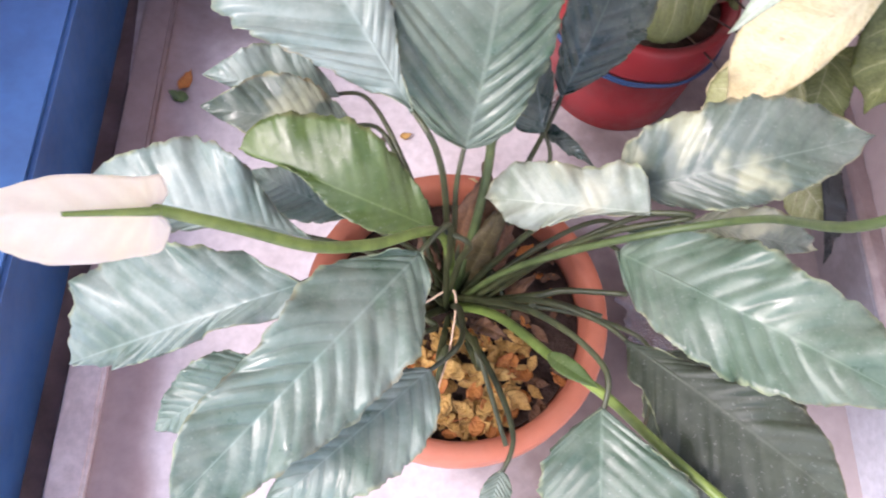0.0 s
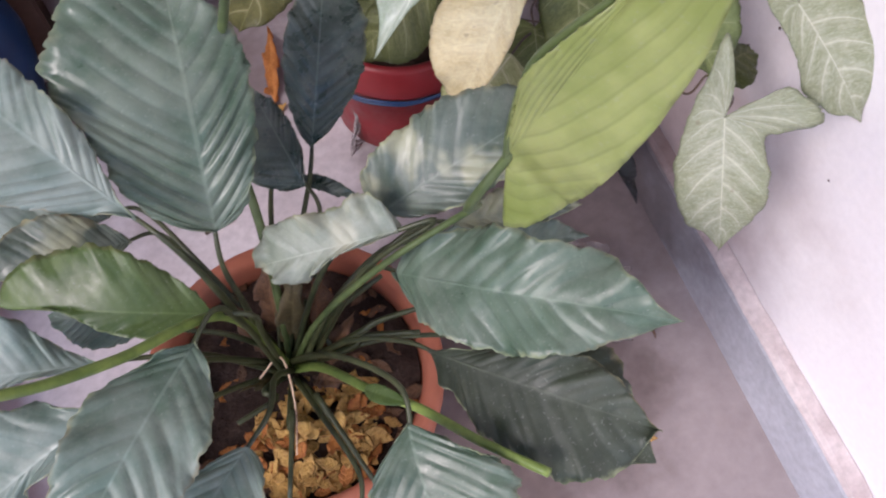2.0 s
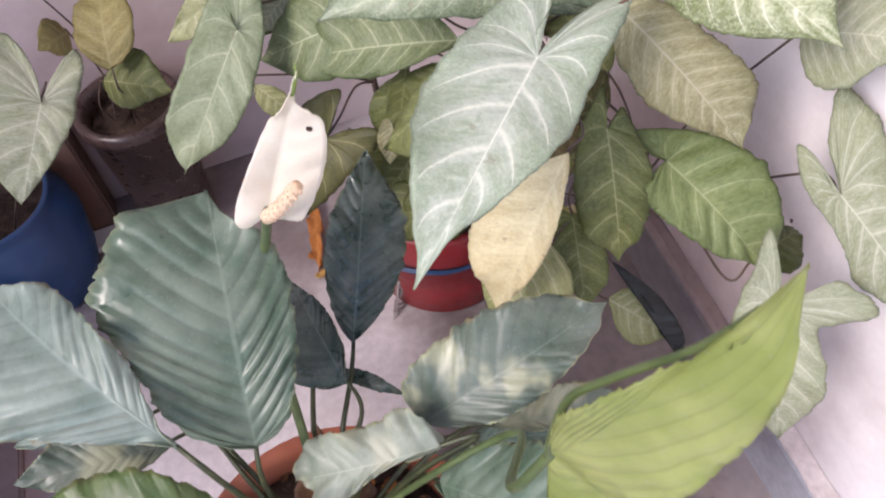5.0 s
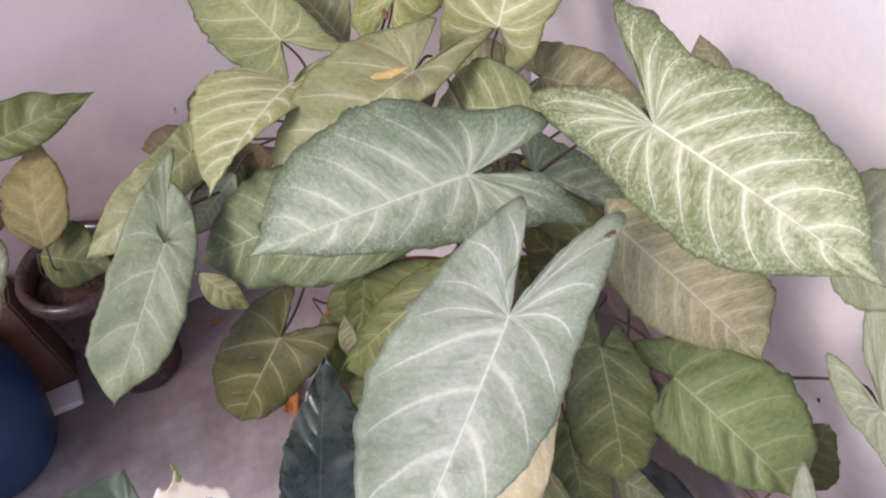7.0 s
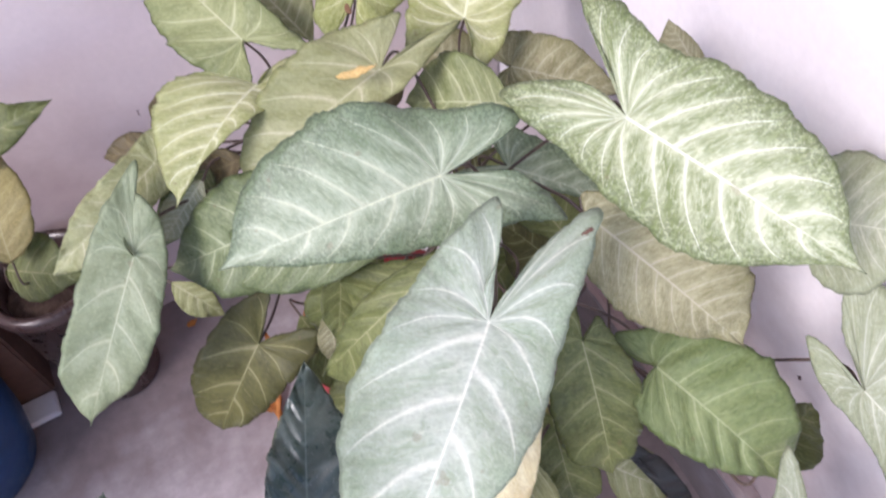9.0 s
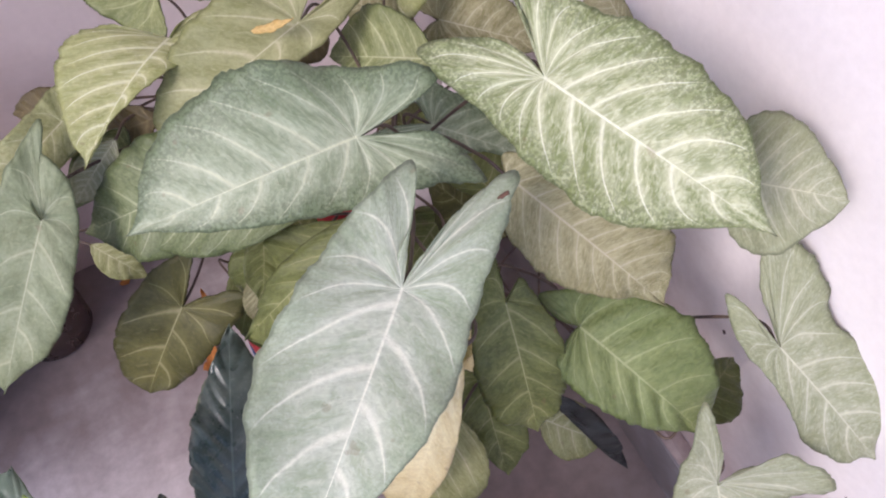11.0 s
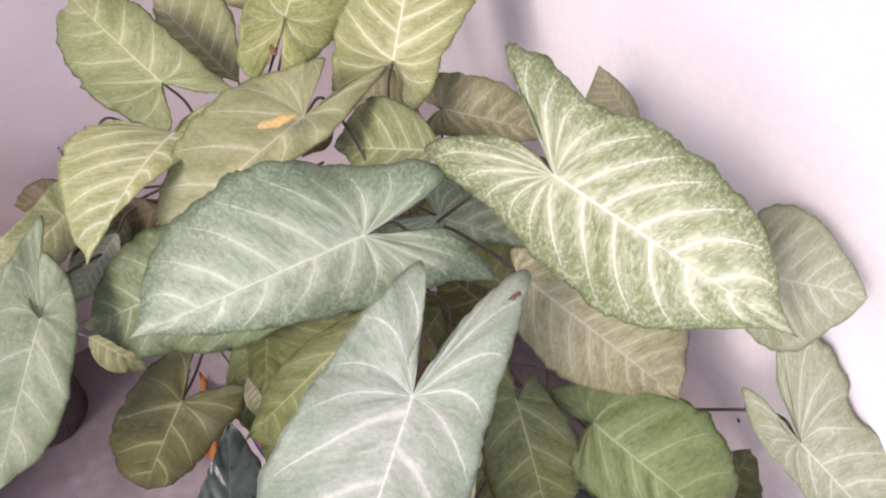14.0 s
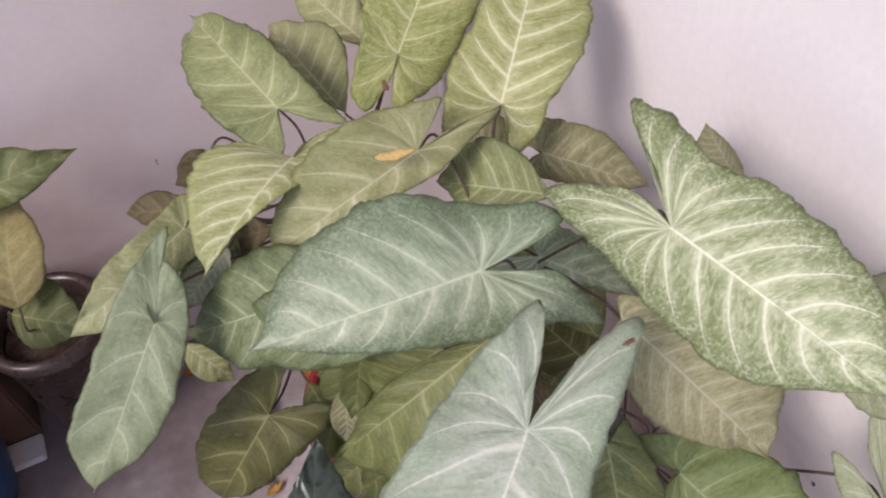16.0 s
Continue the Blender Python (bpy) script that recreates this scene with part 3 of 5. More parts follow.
def grow_blade(bm, frame_, edges, bow=0.08, fold=0.12, wave=0.015, ridge=0.0, ridges=14, ragged=0.012, lag=0.35, droop=0.25,
               seed=0, ns=44, nr=7, dip=0.0):
    """A blade of two halves: rows from the midrib out to the edge, arched, folded along the midrib and waved at the edge."""
    base, axis, side, normal, length = frame_
    uvl = bm.loops.layers.uv.get("blade") or bm.loops.layers.uv.new("blade")
    rnd = random.Random(seed)
    ph = [rnd.uniform(0, 6.28) for _ in range(6)]

    def lift(u, v, s, r, sign):
        h = bow * (4 * u * (1 - u) if u >= 0 else -droop * u * u * 8 * bow / max(bow, 0.01)) - dip * max(u, 0) ** 2
        h += fold * abs(v) - 0.9 * fold * abs(v) * r * r * 0.6
        h += 0.0035 * r ** 6 * (math.sin(s * 140 + ph[5]) + math.sin(s * 213 + ph[0])) * min(1, 8 * s, 8 * (1 - s))
        h += wave * r * r * (math.sin(s * 17 + ph[0] + sign) + 0.6 * math.sin(s * 31 + ph[1]) + 0.4 * math.sin(s * 53 + ph[2]))
        h += 0.014 * math.sin(u * 7 + ph[3]) * (0.3 + abs(v) * 2) + 0.010 * math.sin(u * 12 + sign * 2 + ph[4]) * r
        if ridge:
            sw = s + 0.012 * math.sin(9 * s) - 0.06 * r * r
            h += ridge * (0.65 + 0.45 * math.sin(s * 9 + ph[2] + sign)) * (abs(math.sin(math.pi * ridges * sw)) - 0.6) * 4 * r * (1 - r) * min(1, 6 * s, 5 * (1 - s))
        return h * length

    outlines = [even(edge, ns) for edge in edges]
    spine, far = [], 0.0
    for (u1, v1), (u2, v2) in zip(*outlines):
        far = max(far, 0.5 * (u1 + u2) - lag * 0.5 * (abs(v1) + abs(v2)), 0.0)
        spine.append(min(far, 1.0))
    keel = [bm.verts.new(base + axis * u * length + normal * lift(u, 0.0, i / (ns - 1), 0.0, 0)) for i, u in enumerate(spine)]
    for sign, outline in zip((1, -1), outlines):
        grid = []
        for i, (u, v) in enumerate(outline):
            s = i / (ns - 1)
            jag = 1 + ragged * (math.sin(s * 90 + ph[4]) + math.sin(s * 57 + ph[5]) + rnd.uniform(-1, 1)) * min(1, 8 * s, 8 * (1 - s))
            row = [(keel[i], (s, 0.0))]
            for k in range(1, nr):
                r = k / (nr - 1)
                uu, vv = spine[i] + (u - spine[i]) * r, v * r * (jag if k == nr - 1 else 1)
                p = base + axis * uu * length + side * vv * length + normal * lift(uu, vv, s, r, sign)
                row.append((bm.verts.new(p), (s, r * sign)))
            grid.append(row)
        for i in range(ns - 1):
            for k in range(nr - 1):
                quad = [grid[i][k], grid[i + 1][k], grid[i + 1][k + 1], grid[i][k + 1]]
                if sign > 0:
                    quad.reverse()
                f = bm.faces.new([q[0] for q in quad])
                for loop, q in zip(f.loops, quad):
                    loop[uvl].uv = q[1]


def finish_blade(name, bm, material, parent, label="", thick=0.0007):
    bmesh.ops.remove_doubles(bm, verts=bm.verts, dist=0.00005)
    ob = part(name, bm, material, parent, label)
    mod = ob.modifiers.new("thickness", "SOLIDIFY")
    mod.thickness, mod.offset = thick, -1
    return ob


def rib_tube(leaf, frame_, bow, r, material, dip=0.0, name="midrib", until=0.93):
    """The raised midrib on the underside of a blade."""
    base, axis, side, normal, length = frame_
    pts = [base + axis * u * length + normal * (bow * 4 * u * (1 - u) - dip * u * u) * length - normal * r * 0.55 for u in (0.0, 0.2, 0.4, 0.6, 0.8, until)]
    bm = bmesh.new()
    tube(bm, pts, r, r * 0.25, 6, 3)
    return part(name, bm, material, leaf)


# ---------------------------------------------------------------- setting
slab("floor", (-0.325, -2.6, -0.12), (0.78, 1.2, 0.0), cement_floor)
tagged(bpy.data.objects["floor"], "pale cement floor with brown stains, painted shade and fallen leaves", "floor", kind="structure")
slab("wall_back", (-3.0, 1.075, -0.12), (0.95, 1.25, 2.7), back_paint_shaded)
tagged(bpy.data.objects["wall_back"], "white painted wall behind the pots, tinted darker for shade", "wall", kind="structure")
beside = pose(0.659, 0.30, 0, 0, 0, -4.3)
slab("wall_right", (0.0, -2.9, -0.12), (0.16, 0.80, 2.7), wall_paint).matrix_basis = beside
tagged(bpy.data.objects["wall_right"], "lilac white wall with brown dirt and painted shade low down", "wall", kind="structure")
# plaster rounds off the corner of the two walls
bm = bmesh.new()
corner, on_back, on_side = Vector((0.7171, 1.075)), Vector((0.627, 1.0748)), Vector((0.7098, 0.985))
bend = [on_back * (1 - f) ** 2 + corner * 2 * f * (1 - f) + on_side * f * f for f in (i / 14 for i in range(15))]
rim_low, rim_high = ([bm.verts.new((p.x, p.y, z)) for p in bend + [corner + Vector((0.05, 0.05))]] for z in (0.116, 2.7))
for k in range(len(rim_low)):
    j = (k + 1) % len(rim_low)
    bm.faces.new((rim_low[k], rim_low[j], rim_high[j], rim_high[k]))
bm.faces.new(rim_low[::-1])
bm.faces.new(rim_high)
bmesh.ops.recalc_face_normals(bm, faces=bm.faces)
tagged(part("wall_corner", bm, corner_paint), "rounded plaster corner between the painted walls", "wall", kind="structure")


def rough_strip(name, lo, hi, material, chips, seed):
    """A long cast strip along the wall, its arrises worn uneven."""
    rnd_ = random.Random(seed)
    bm = bmesh.new()
    rows = []
    n = 130
    for i in range(n + 1):
        y = lo[1] + (hi[1] - lo[1]) * i / n
        j = [rnd_.uniform(-chips, chips) for _ in range(4)]
        corner = [(lo[0] + j[0] * 0.5, lo[2]), (lo[0] + j[1] * 0.5, hi[2] - 0.006 + j[1]), (lo[0] + 0.005 + j[2], hi[2] + j[2]), (hi[0], hi[2] + j[3]), (hi[0], lo[2])]
        rows.append([bm.verts.new((x, y, z)) for x, z in corner])
    for a, b in zip(rows, rows[1:]):
        for k in range(5):
            bm.faces.new((a[k], a[(k + 1) % 5], b[(k + 1) % 5], b[k]))
    bm.faces.new(rows[0])
    bm.faces.new(rows[-1][::-1])
    bmesh.ops.recalc_face_normals(bm, faces=bm.faces)
    ob = part(name, bm, material, smooth=False)
    ob.matrix_basis = beside
    return ob


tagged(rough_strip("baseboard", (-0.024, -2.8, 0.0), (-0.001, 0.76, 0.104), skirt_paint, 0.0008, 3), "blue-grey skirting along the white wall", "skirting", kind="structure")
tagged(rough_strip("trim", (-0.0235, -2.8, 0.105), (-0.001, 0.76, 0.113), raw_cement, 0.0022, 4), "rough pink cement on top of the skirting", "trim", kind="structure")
# Unseen slab added overhead to cut the skylight on the floor.
slab("ceiling", (-1.0, -0.5, 2.7), (0.95, 1.25, 2.85), wall_paint)
tagged(bpy.data.objects["ceiling"], "unseen ceiling added over the corner to block sky light", "ceiling", kind="structure")
# Unseen closing wall, kept low so that sky reaches the leaves.
slab("wall_front", (-0.3, -2.75, -0.12), (0.80, -2.6, 0.95), wall_paint)
tagged(bpy.data.objects["wall_front"], "unseen low wall added opposite the pots", "wall", kind="structure")
# Unseen wall added at the left to keep sun off the back wall.
slab("shade_wall_left", (-1.07, 0.30, -0.12), (-0.95, 1.075, 1.05), wall_paint, 0.004)
tagged(bpy.data.objects["shade_wall_left"], "unseen low wall added to shade the back wall", "wall", kind="structure")
turned = pose(-0.32, 0.40, 0, 0, 0, -4)
slab("kerb", (-0.022, -3.0, -0.12), (0.022, 0.69, 0.012), raw_cement, 0.004).matrix_basis = turned
tagged(bpy.data.objects["kerb"], "low pinkish cement kerb along the floor edge", "kerb", kind="structure")
slab("ground", (-60, -60, -0.2), (60, 60, -0.12), brown_grime)
tagged(bpy.data.objects["ground"], "dark ground outside the kerb", "ground", kind="structure")


def wall_mark(wall, x, y, z, size, across, seed):
    """A fleck of dirt stuck on a wall."""
    bm = bmesh.new()
    bmesh.ops.create_icosphere(bm, subdivisions=2, radius=size)
    for v in bm.verts:
        k = 0.7 + 0.7 * noise.noise(v.co / size * 1.3 + Vector((seed, 0, 0)))
        v.co = v.co * k
        v.co[across] *= 0.25
        v.co += Vector((x, y, z))
    part("dirt_fleck", bm, brown_grime, wall)


for k, (x, z) in enumerate([(0.221, 0.368), (0.221, 0.373), (0.318, 0.320), (0.407, 0.305)]):
    wall_mark(bpy.data.objects["wall_back"], x, 1.075, z, 0.0018 + 0.0005 * (k % 2), 1, k)
for k, (y, z) in enumerate([(0.194, 0.341), (0.339, 0.408), (0.365, 0.353), (0.365, 0.356)]):
    wall_mark(bpy.data.objects["wall_right"], 0.0, y - 0.30, z, 0.0020 + 0.0012 * (k % 2), 0, 9 + k)

blue_beam = thing("painted_bench", "low blue painted bench with a dirty lower edge", "bench")
blue_beam.matrix_basis = turned
slab("board", (-0.42, -2.6, 0.135), (-0.046, 0.66, 0.165), blue_paint, 0.006, blue_beam)
slab("front_panel", (-0.068, -2.6, -0.02), (-0.052, 0.66, 0.135), blue_paint, 0.003, blue_beam)
slab("plinth", (-0.40, -2.6, -0.12), (-0.024, 0.66, -0.004), brown_grime, 0.004, blue_beam)


# ---------------------------------------------------------------- pots
def plant_pot(name, label, centre, r_top, r_base, height, material, rim=0.03, lip=0.008, fill=0.03, group="", soil_label="dark moist potting soil"):
    pot = thing(name, label, "plant pot", group, at=(centre[0], centre[1], 0))
    bm = bmesh.new()
    t = 0.004
    rb = lambda z: r_base + (r_top - lip - r_base) * z / (height - rim)
    prof = [(0.0, 0.002), (r_base - 0.006, 0.0), (r_base, 0.006), (rb(0.3 * height), 0.3 * height), (rb(height - rim), height - rim),
            (r_top - 0.001, height - rim + 0.001), (r_top, height - rim + 0.006), (r_top, height - 0.006), (r_top - 0.003, height), (r_top - lip - 0.004, height),
            (r_top - lip - 0.009, height - 0.006), (r_top - lip - 0.012, height - rim), (rb(height * 0.55) - t, height * 0.55)]
    lathe(bm, prof)
    part("pot_body", bm, material, pot)
    zs = height - fill
    bm = bmesh.new()
    rnd = random.Random(5)
    rs = r_top - lip - 0.013
    prof = [(0.0001, zs + 0.008)] + [(rs * k / 7, zs + 0.008 * (1 - k / 7)) for k in range(1, 8)]
    for ring in lathe(bm, prof, segments=40):
        for v in ring:
            v.co.z += rnd.uniform(-0.004, 0.004)
    part("soil", bm, soil_mat, pot, soil_label)
    return pot


CLAY = (0.096, 0.257)
clay = plant_pot("terracotta_pot", "orange terracotta plastic pot holding the peace lily", CLAY, 0.152, 0.105, 0.24, terracotta, 0.038, 0.012, 0.03)
red = plant_pot("red_pot", "red plastic pot tied with a dark blue cord", (0.388, 0.712), 0.121, 0.104, 0.205, red_plastic, 0.06, 0.006, 0.03)
for k, lift in enumerate((0.0, 0.0040)):
    bm = bmesh.new()
    loop = [(0.1215 * math.cos(a), 0.1215 * math.sin(a), 0.137 + lift + 0.0022 * math.sin(3 * a + k) + 0.001 * math.sin(11 * a)) for a in (2 * math.pi * i / 40 for i in range(41))]
    tube(bm, loop, 0.0021, 0.0021, 8, 3)
    part("cord", bm, blue_plastic, red, "dark blue cord tied round the pot")
dark = plant_pot("brown_pot", "dark brown plastic pot by the back wall", (0.02, 0.990), 0.078, 0.056, 0.262, brown_plastic, 0.022, 0.006, 0.03)
navy = thing("blue_pot", "navy blue plastic tub with a rolled rim", "plant pot", at=(-0.215, 0.945, 0))
bm = bmesh.new()
lathe(bm, [(0.0, 0.002), (0.08, 0.0), (0.088, 0.008), (0.104, 0.07), (0.112, 0.13), (0.108, 0.165), (0.096, 0.186), (0.092, 0.196), (0.095, 0.205), (0.091, 0.210),
           (0.086, 0.206), (0.085, 0.18), (0.10, 0.13), (0.09, 0.06)])
part("tub", bm, blue_plastic, navy)
bm = bmesh.new()
lathe(bm, [(0.0001, 0.15), (0.06, 0.148), (0.1, 0.145)], segments=40)
part("soil", bm, soil_mat, navy, "dark potting soil")

# ---------------------------------------------------------------- arrowhead vine
vine = thing("arrowhead_plant", "large arrowhead plant with pale white-veined leaves in the red pot", "plant", at=(0.388, 0.712, 0.17))
vine_wall = thing("arrowhead_plant", "yellowing arrowhead plant in the dark brown pot", "plant", at=(0.02, 0.990, 0.22))
vine_tub = thing("arrowhead_plant", "pale arrowhead plant in the navy blue tub", "plant", at=(-0.215, 0.945, 0.14))
PLANT = [vine, (0.40, 0.70, 0.17)]
count_leaf = [0]


VINES = [[(0.40, 0.70, 0.16), (0.405, 0.685, 0.28), (0.43, 0.64, 0.42), (0.45, 0.60, 0.50)],
         [(0.36, 0.72, 0.16), (0.34, 0.73, 0.28), (0.33, 0.74, 0.40), (0.36, 0.76, 0.50)],
         [(0.43, 0.69, 0.16), (0.47, 0.64, 0.26), (0.50, 0.54, 0.34), (0.53, 0.46, 0.38)]]


def stalk(leaf, base, normal, axis, crown, r=0.0012, material=None, name="petiole"):
    rnd = random.Random(count_leaf[0] * 7)
    base = Vector(base)
    if PLANT[0] is vine:
        places = [p for line in VINES for p in curve_points(line, 6) if p.z < base.z - 0.05]
        crown = min(places, key=lambda p: (p - base).length) if places else Vector((0.40, 0.68, 0.18))
    else:
        crown = Vector(crown) + Vector((rnd.uniform(-0.03, 0.03), rnd.uniform(-0.03, 0.03), -0.01))
    near = base - normal * 0.018 - axis * 0.022
    reach = (near - crown).length
    mid = crown.lerp(near, 0.45) + Vector((rnd.uniform(-0.02, 0.02), rnd.uniform(-0.02, 0.02), 0.05 * reach))
    bm = bmesh.new()
    tube(bm, [crown, mid, near, base - normal * 0.001], r * 1.2, r, 8, 7)
    return part(name, bm, material or stalk_brown, leaf)


def settle(ob, plant):
    """Hangs a leaf built in world places under its plant."""
    ob.parent = plant
    ob.matrix_parent_inverse = Matrix.Translation(plant.location).inverted()


def arrow(base, tip, turn, wa, wb, la=(-0.3, 0.2), lb=(-0.3, -0.2), tone="pale", bow=0.07, fold=0.10, dip=0.05, wave=0.019, ridge=0.010):
    count_leaf[0] += 1
    fr = blade_frame(base, tip, turn)
    bm = bmesh.new()
    grow_blade(bm, fr, (arrow_edge(wa, la, 1), arrow_edge(wb, lb, -1)), bow, fold, wave, ridge, 8, 0.014, 0.45, seed=count_leaf[0], ns=130, nr=9, dip=dip)
    leaf = finish_blade("leaf", bm, TONES[tone], None)
    settle(leaf, PLANT[0])
    stalk(leaf, fr[0], fr[3], fr[1], PLANT[1])
    return leaf


def lance(base, tip, turn, wa, wb, tone="pale", bow=0.09, fold=0.10, dip=0.06, sharp=0.85):
    count_leaf[0] += 1
    fr = blade_frame(base, tip, turn)
    bm = bmesh.new()
    grow_blade(bm, fr, (lance_edge(wa, sharp), lance_edge(wb, sharp)), bow, fold, 0.019, 0.008, 8, 0.008, 0.5, seed=count_leaf[0], ns=64, nr=8, dip=dip)
    leaf = finish_blade("leaf", bm, TONES[tone], None)
    settle(leaf, PLANT[0])
    stalk(leaf, fr[0], fr[3], fr[1], PLANT[1])
    return leaf


arrow((0.232, 0.708, 0.600), (0.126, 0.670, 0.570), -43, (0.73, 0.19), (0.50, -0.18), (0.03, 0.16), (-0.21, 0.08), tone='cream')
lance((0.411, 0.824, 0.560), (0.379, 0.950, 0.600), -25, (0.58, 0.15), (0.64, -0.32), tone='dusty')
lance((0.508, 0.601, 0.600), (0.442, 0.689, 0.570), -46, (0.55, 0.17), (0.62, -0.34), tone='mid')
arrow((0.551, 0.683, 0.560), (0.632, 0.621, 0.532), 48, (0.42, 0.32), (0.54, -0.17), (-0.30, 0.01), (-0.13, -0.22), tone='tan')
lance((0.632, 0.527, 0.616), (0.632, 0.577, 0.642), -36, (0.84, 0.31), (0.36, -0.16), tone='tan')
arrow((0.475, 0.561, 0.582), (0.537, 0.512, 0.550), 40, (0.40, 0.31), (0.47, -0.10), (-0.31, 0.35), (-0.54, -0.34), tone='blue')
lance((0.333, 0.618, 0.570), (0.198, 0.669, 0.520), -43, (0.52, 0.29), (0.33, -0.32), tone='green')
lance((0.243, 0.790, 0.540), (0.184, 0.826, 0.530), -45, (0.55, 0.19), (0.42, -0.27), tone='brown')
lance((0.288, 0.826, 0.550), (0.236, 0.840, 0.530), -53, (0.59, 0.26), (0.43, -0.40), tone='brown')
lance((0.259, 0.699, 0.570), (0.207, 0.683, 0.540), -41, (0.56, 0.33), (0.49, -0.26), tone='soft')
lance((0.190, 0.717, 0.450), (0.221, 0.677, 0.420), 19, (0.59, 0.22), (0.48, -0.29), tone='cream')
arrow((0.234, 0.731, 0.580), (0.209, 0.711, 0.560), -35, (0.46, 0.37), (0.46, -0.33), (-0.32, 0.13), (-0.05, -0.40), tone='cream')
lance((0.394, 0.405, 0.420), (0.320, 0.380, 0.360), -21, (0.35, 0.48), (0.72, -0.31), tone='cream')
arrow((0.429, 0.425, 0.420), (0.413, 0.357, 0.360), 13, (0.64, 0.29), (0.25, -0.32), (0.03, 0.20), (-0.08, -0.14), tone='olive')
lance((0.554, 0.310, 0.420), (0.632, 0.331, 0.401), 17, (0.64, 0.17), (0.35, -0.36), tone='olive')
lance((0.609, 0.396, 0.600), (0.632, 0.325, 0.638), 44, (0.36, 0.57), (0.74, -0.43), tone='soft', sharp=0.6)
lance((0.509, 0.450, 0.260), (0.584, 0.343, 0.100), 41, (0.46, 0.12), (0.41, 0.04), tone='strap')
lance((0.505, 0.436, 0.200), (0.567, 0.376, 0.160), 34, (0.32, 0.34), (0.63, -0.33), tone='cream')
arrow((0.506, 0.468, 0.692), (0.559, 0.323, 0.664), 37, [(-0.13, 0.10), (-0.30, 0.20), (-0.46, 0.31), (-0.37, 0.35), (-0.19, 0.34), (-0.01, 0.30), (0.21, 0.35), (0.60, 0.30), (0.80, 0.19)], [(-0.14, 0.03), (-0.30, 0.00), (-0.51, -0.18), (-0.33, -0.23), (-0.09, -0.25), (0.10, -0.29), (0.47, -0.31), (0.66, -0.23), (0.85, -0.09)], tone='veined')
arrow((0.396, 0.514, 0.664), (0.248, 0.538, 0.646), -39, [(-0.17, 0.05), (-0.34, 0.13), (-0.44, 0.38), (-0.24, 0.31), (-0.02, 0.29), (0.19, 0.26), (0.61, 0.15), (0.82, 0.07)], [(-0.15, -0.02), (-0.32, -0.05), (-0.42, -0.10), (-0.35, -0.19), (-0.13, -0.26), (0.12, -0.37), (0.31, -0.43), (0.66, -0.35), (0.84, -0.22)], tone='blue')
pale_leaf = arrow((0.367, 0.404, 0.661), (0.232, 0.298, 0.615), -19, [(-0.12, 0.02), (-0.33, 0.09), (-0.53, 0.22), (-0.30, 0.24), (-0.05, 0.24), (0.24, 0.25), (0.55, 0.16), (0.78, 0.05)], [(-0.08, -0.05), (-0.23, -0.05), (-0.43, -0.11), (-0.31, -0.18), (-0.07, -0.26), (0.34, -0.33), (0.59, -0.26), (0.84, -0.12)], tone='pale')
arrow((0.332, 0.713, 0.628), (0.237, 0.647, 0.612), -20, [(-0.18, 0.01), (-0.36, 0.07), (-0.51, 0.18), (-0.26, 0.18), (0.03, 0.21), (0.37, 0.12), (0.73, 0.03)], [(0.07, -0.13), (0.23, -0.38), (0.46, -0.45), (0.70, -0.35), (0.92, -0.14)], tone='sunny', bow=0.12, fold=0.2)
arrow((0.346, 0.810, 0.603), (0.309, 0.955, 0.630), -23, [(-0.14, 0.07), (-0.25, 0.17), (-0.05, 0.27), (0.17, 0.32), (0.36, 0.32), (0.56, 0.29), (0.76, 0.20), (0.89, 0.10)], [(-0.15, -0.06), (-0.31, -0.16), (-0.40, -0.24), (-0.21, -0.24), (0.13, -0.24), (0.43, -0.24), (0.68, -0.18), (0.89, -0.09)], tone='mid')
arrow((0.421, 0.667, 0.632), (0.291, 0.662, 0.585), -40, [(-0.13, 0.0), (-0.35, 0.02), (-0.54, 0.08), (-0.32, 0.12), (-0.05, 0.17), (0.18, 0.15), (0.48, 0.12), (0.76, 0.08)], [(-0.15, -0.09), (-0.3, -0.17), (-0.14, -0.24), (0.08, -0.33), (0.3, -0.36), (0.54, -0.34), (0.77, -0.24), (0.96, -0.12)], tone='dusty', fold=0.16)
arrow((0.517, 0.701, 0.617), (0.632, 0.830, 0.679), 11, [(-0.08, 0.08), (-0.23, 0.22), (-0.09, 0.26), (0.13, 0.28), (0.34, 0.23), (0.55, 0.20), (0.78, 0.13)], [(-0.12, -0.05), (-0.23, -0.11), (-0.11, -0.20), (0.05, -0.22), (0.29, -0.31), (0.53, -0.33), (0.72, -0.28), (0.90, -0.14)], tone='sunny')
lime_leaf = arrow((0.466, 0.807, 0.620), (0.579, 0.928, 0.660), 23, [(-0.17, -0.01), (-0.40, 0.04), (-0.35, 0.14), (-0.19, 0.19), (0.04, 0.22), (0.25, 0.29), (0.57, 0.26)], [(-0.19, -0.04), (-0.34, -0.08), (-0.29, -0.15), (-0.09, -0.25), (0.13, -0.29), (0.40, -0.32), (0.66, -0.31), (0.89, -0.22)], tone='lime')
arrow((0.238, 0.618, 0.436), (0.167, 0.609, 0.345), -42, [(-0.23, 0.16), (-0.35, 0.40), (-0.14, 0.43), (0.17, 0.35), (0.40, 0.31), (0.75, 0.20)], [(-0.20, -0.02), (-0.47, -0.09), (-0.31, -0.26), (0.02, -0.36), (0.42, -0.39), (0.71, -0.32), (0.93, -0.20)], tone='bronze')
lance((0.385, 0.549, 0.540), (0.301, 0.578, 0.440), -47, (0.49, 0.28), (0.55, -0.26), tone='olive')
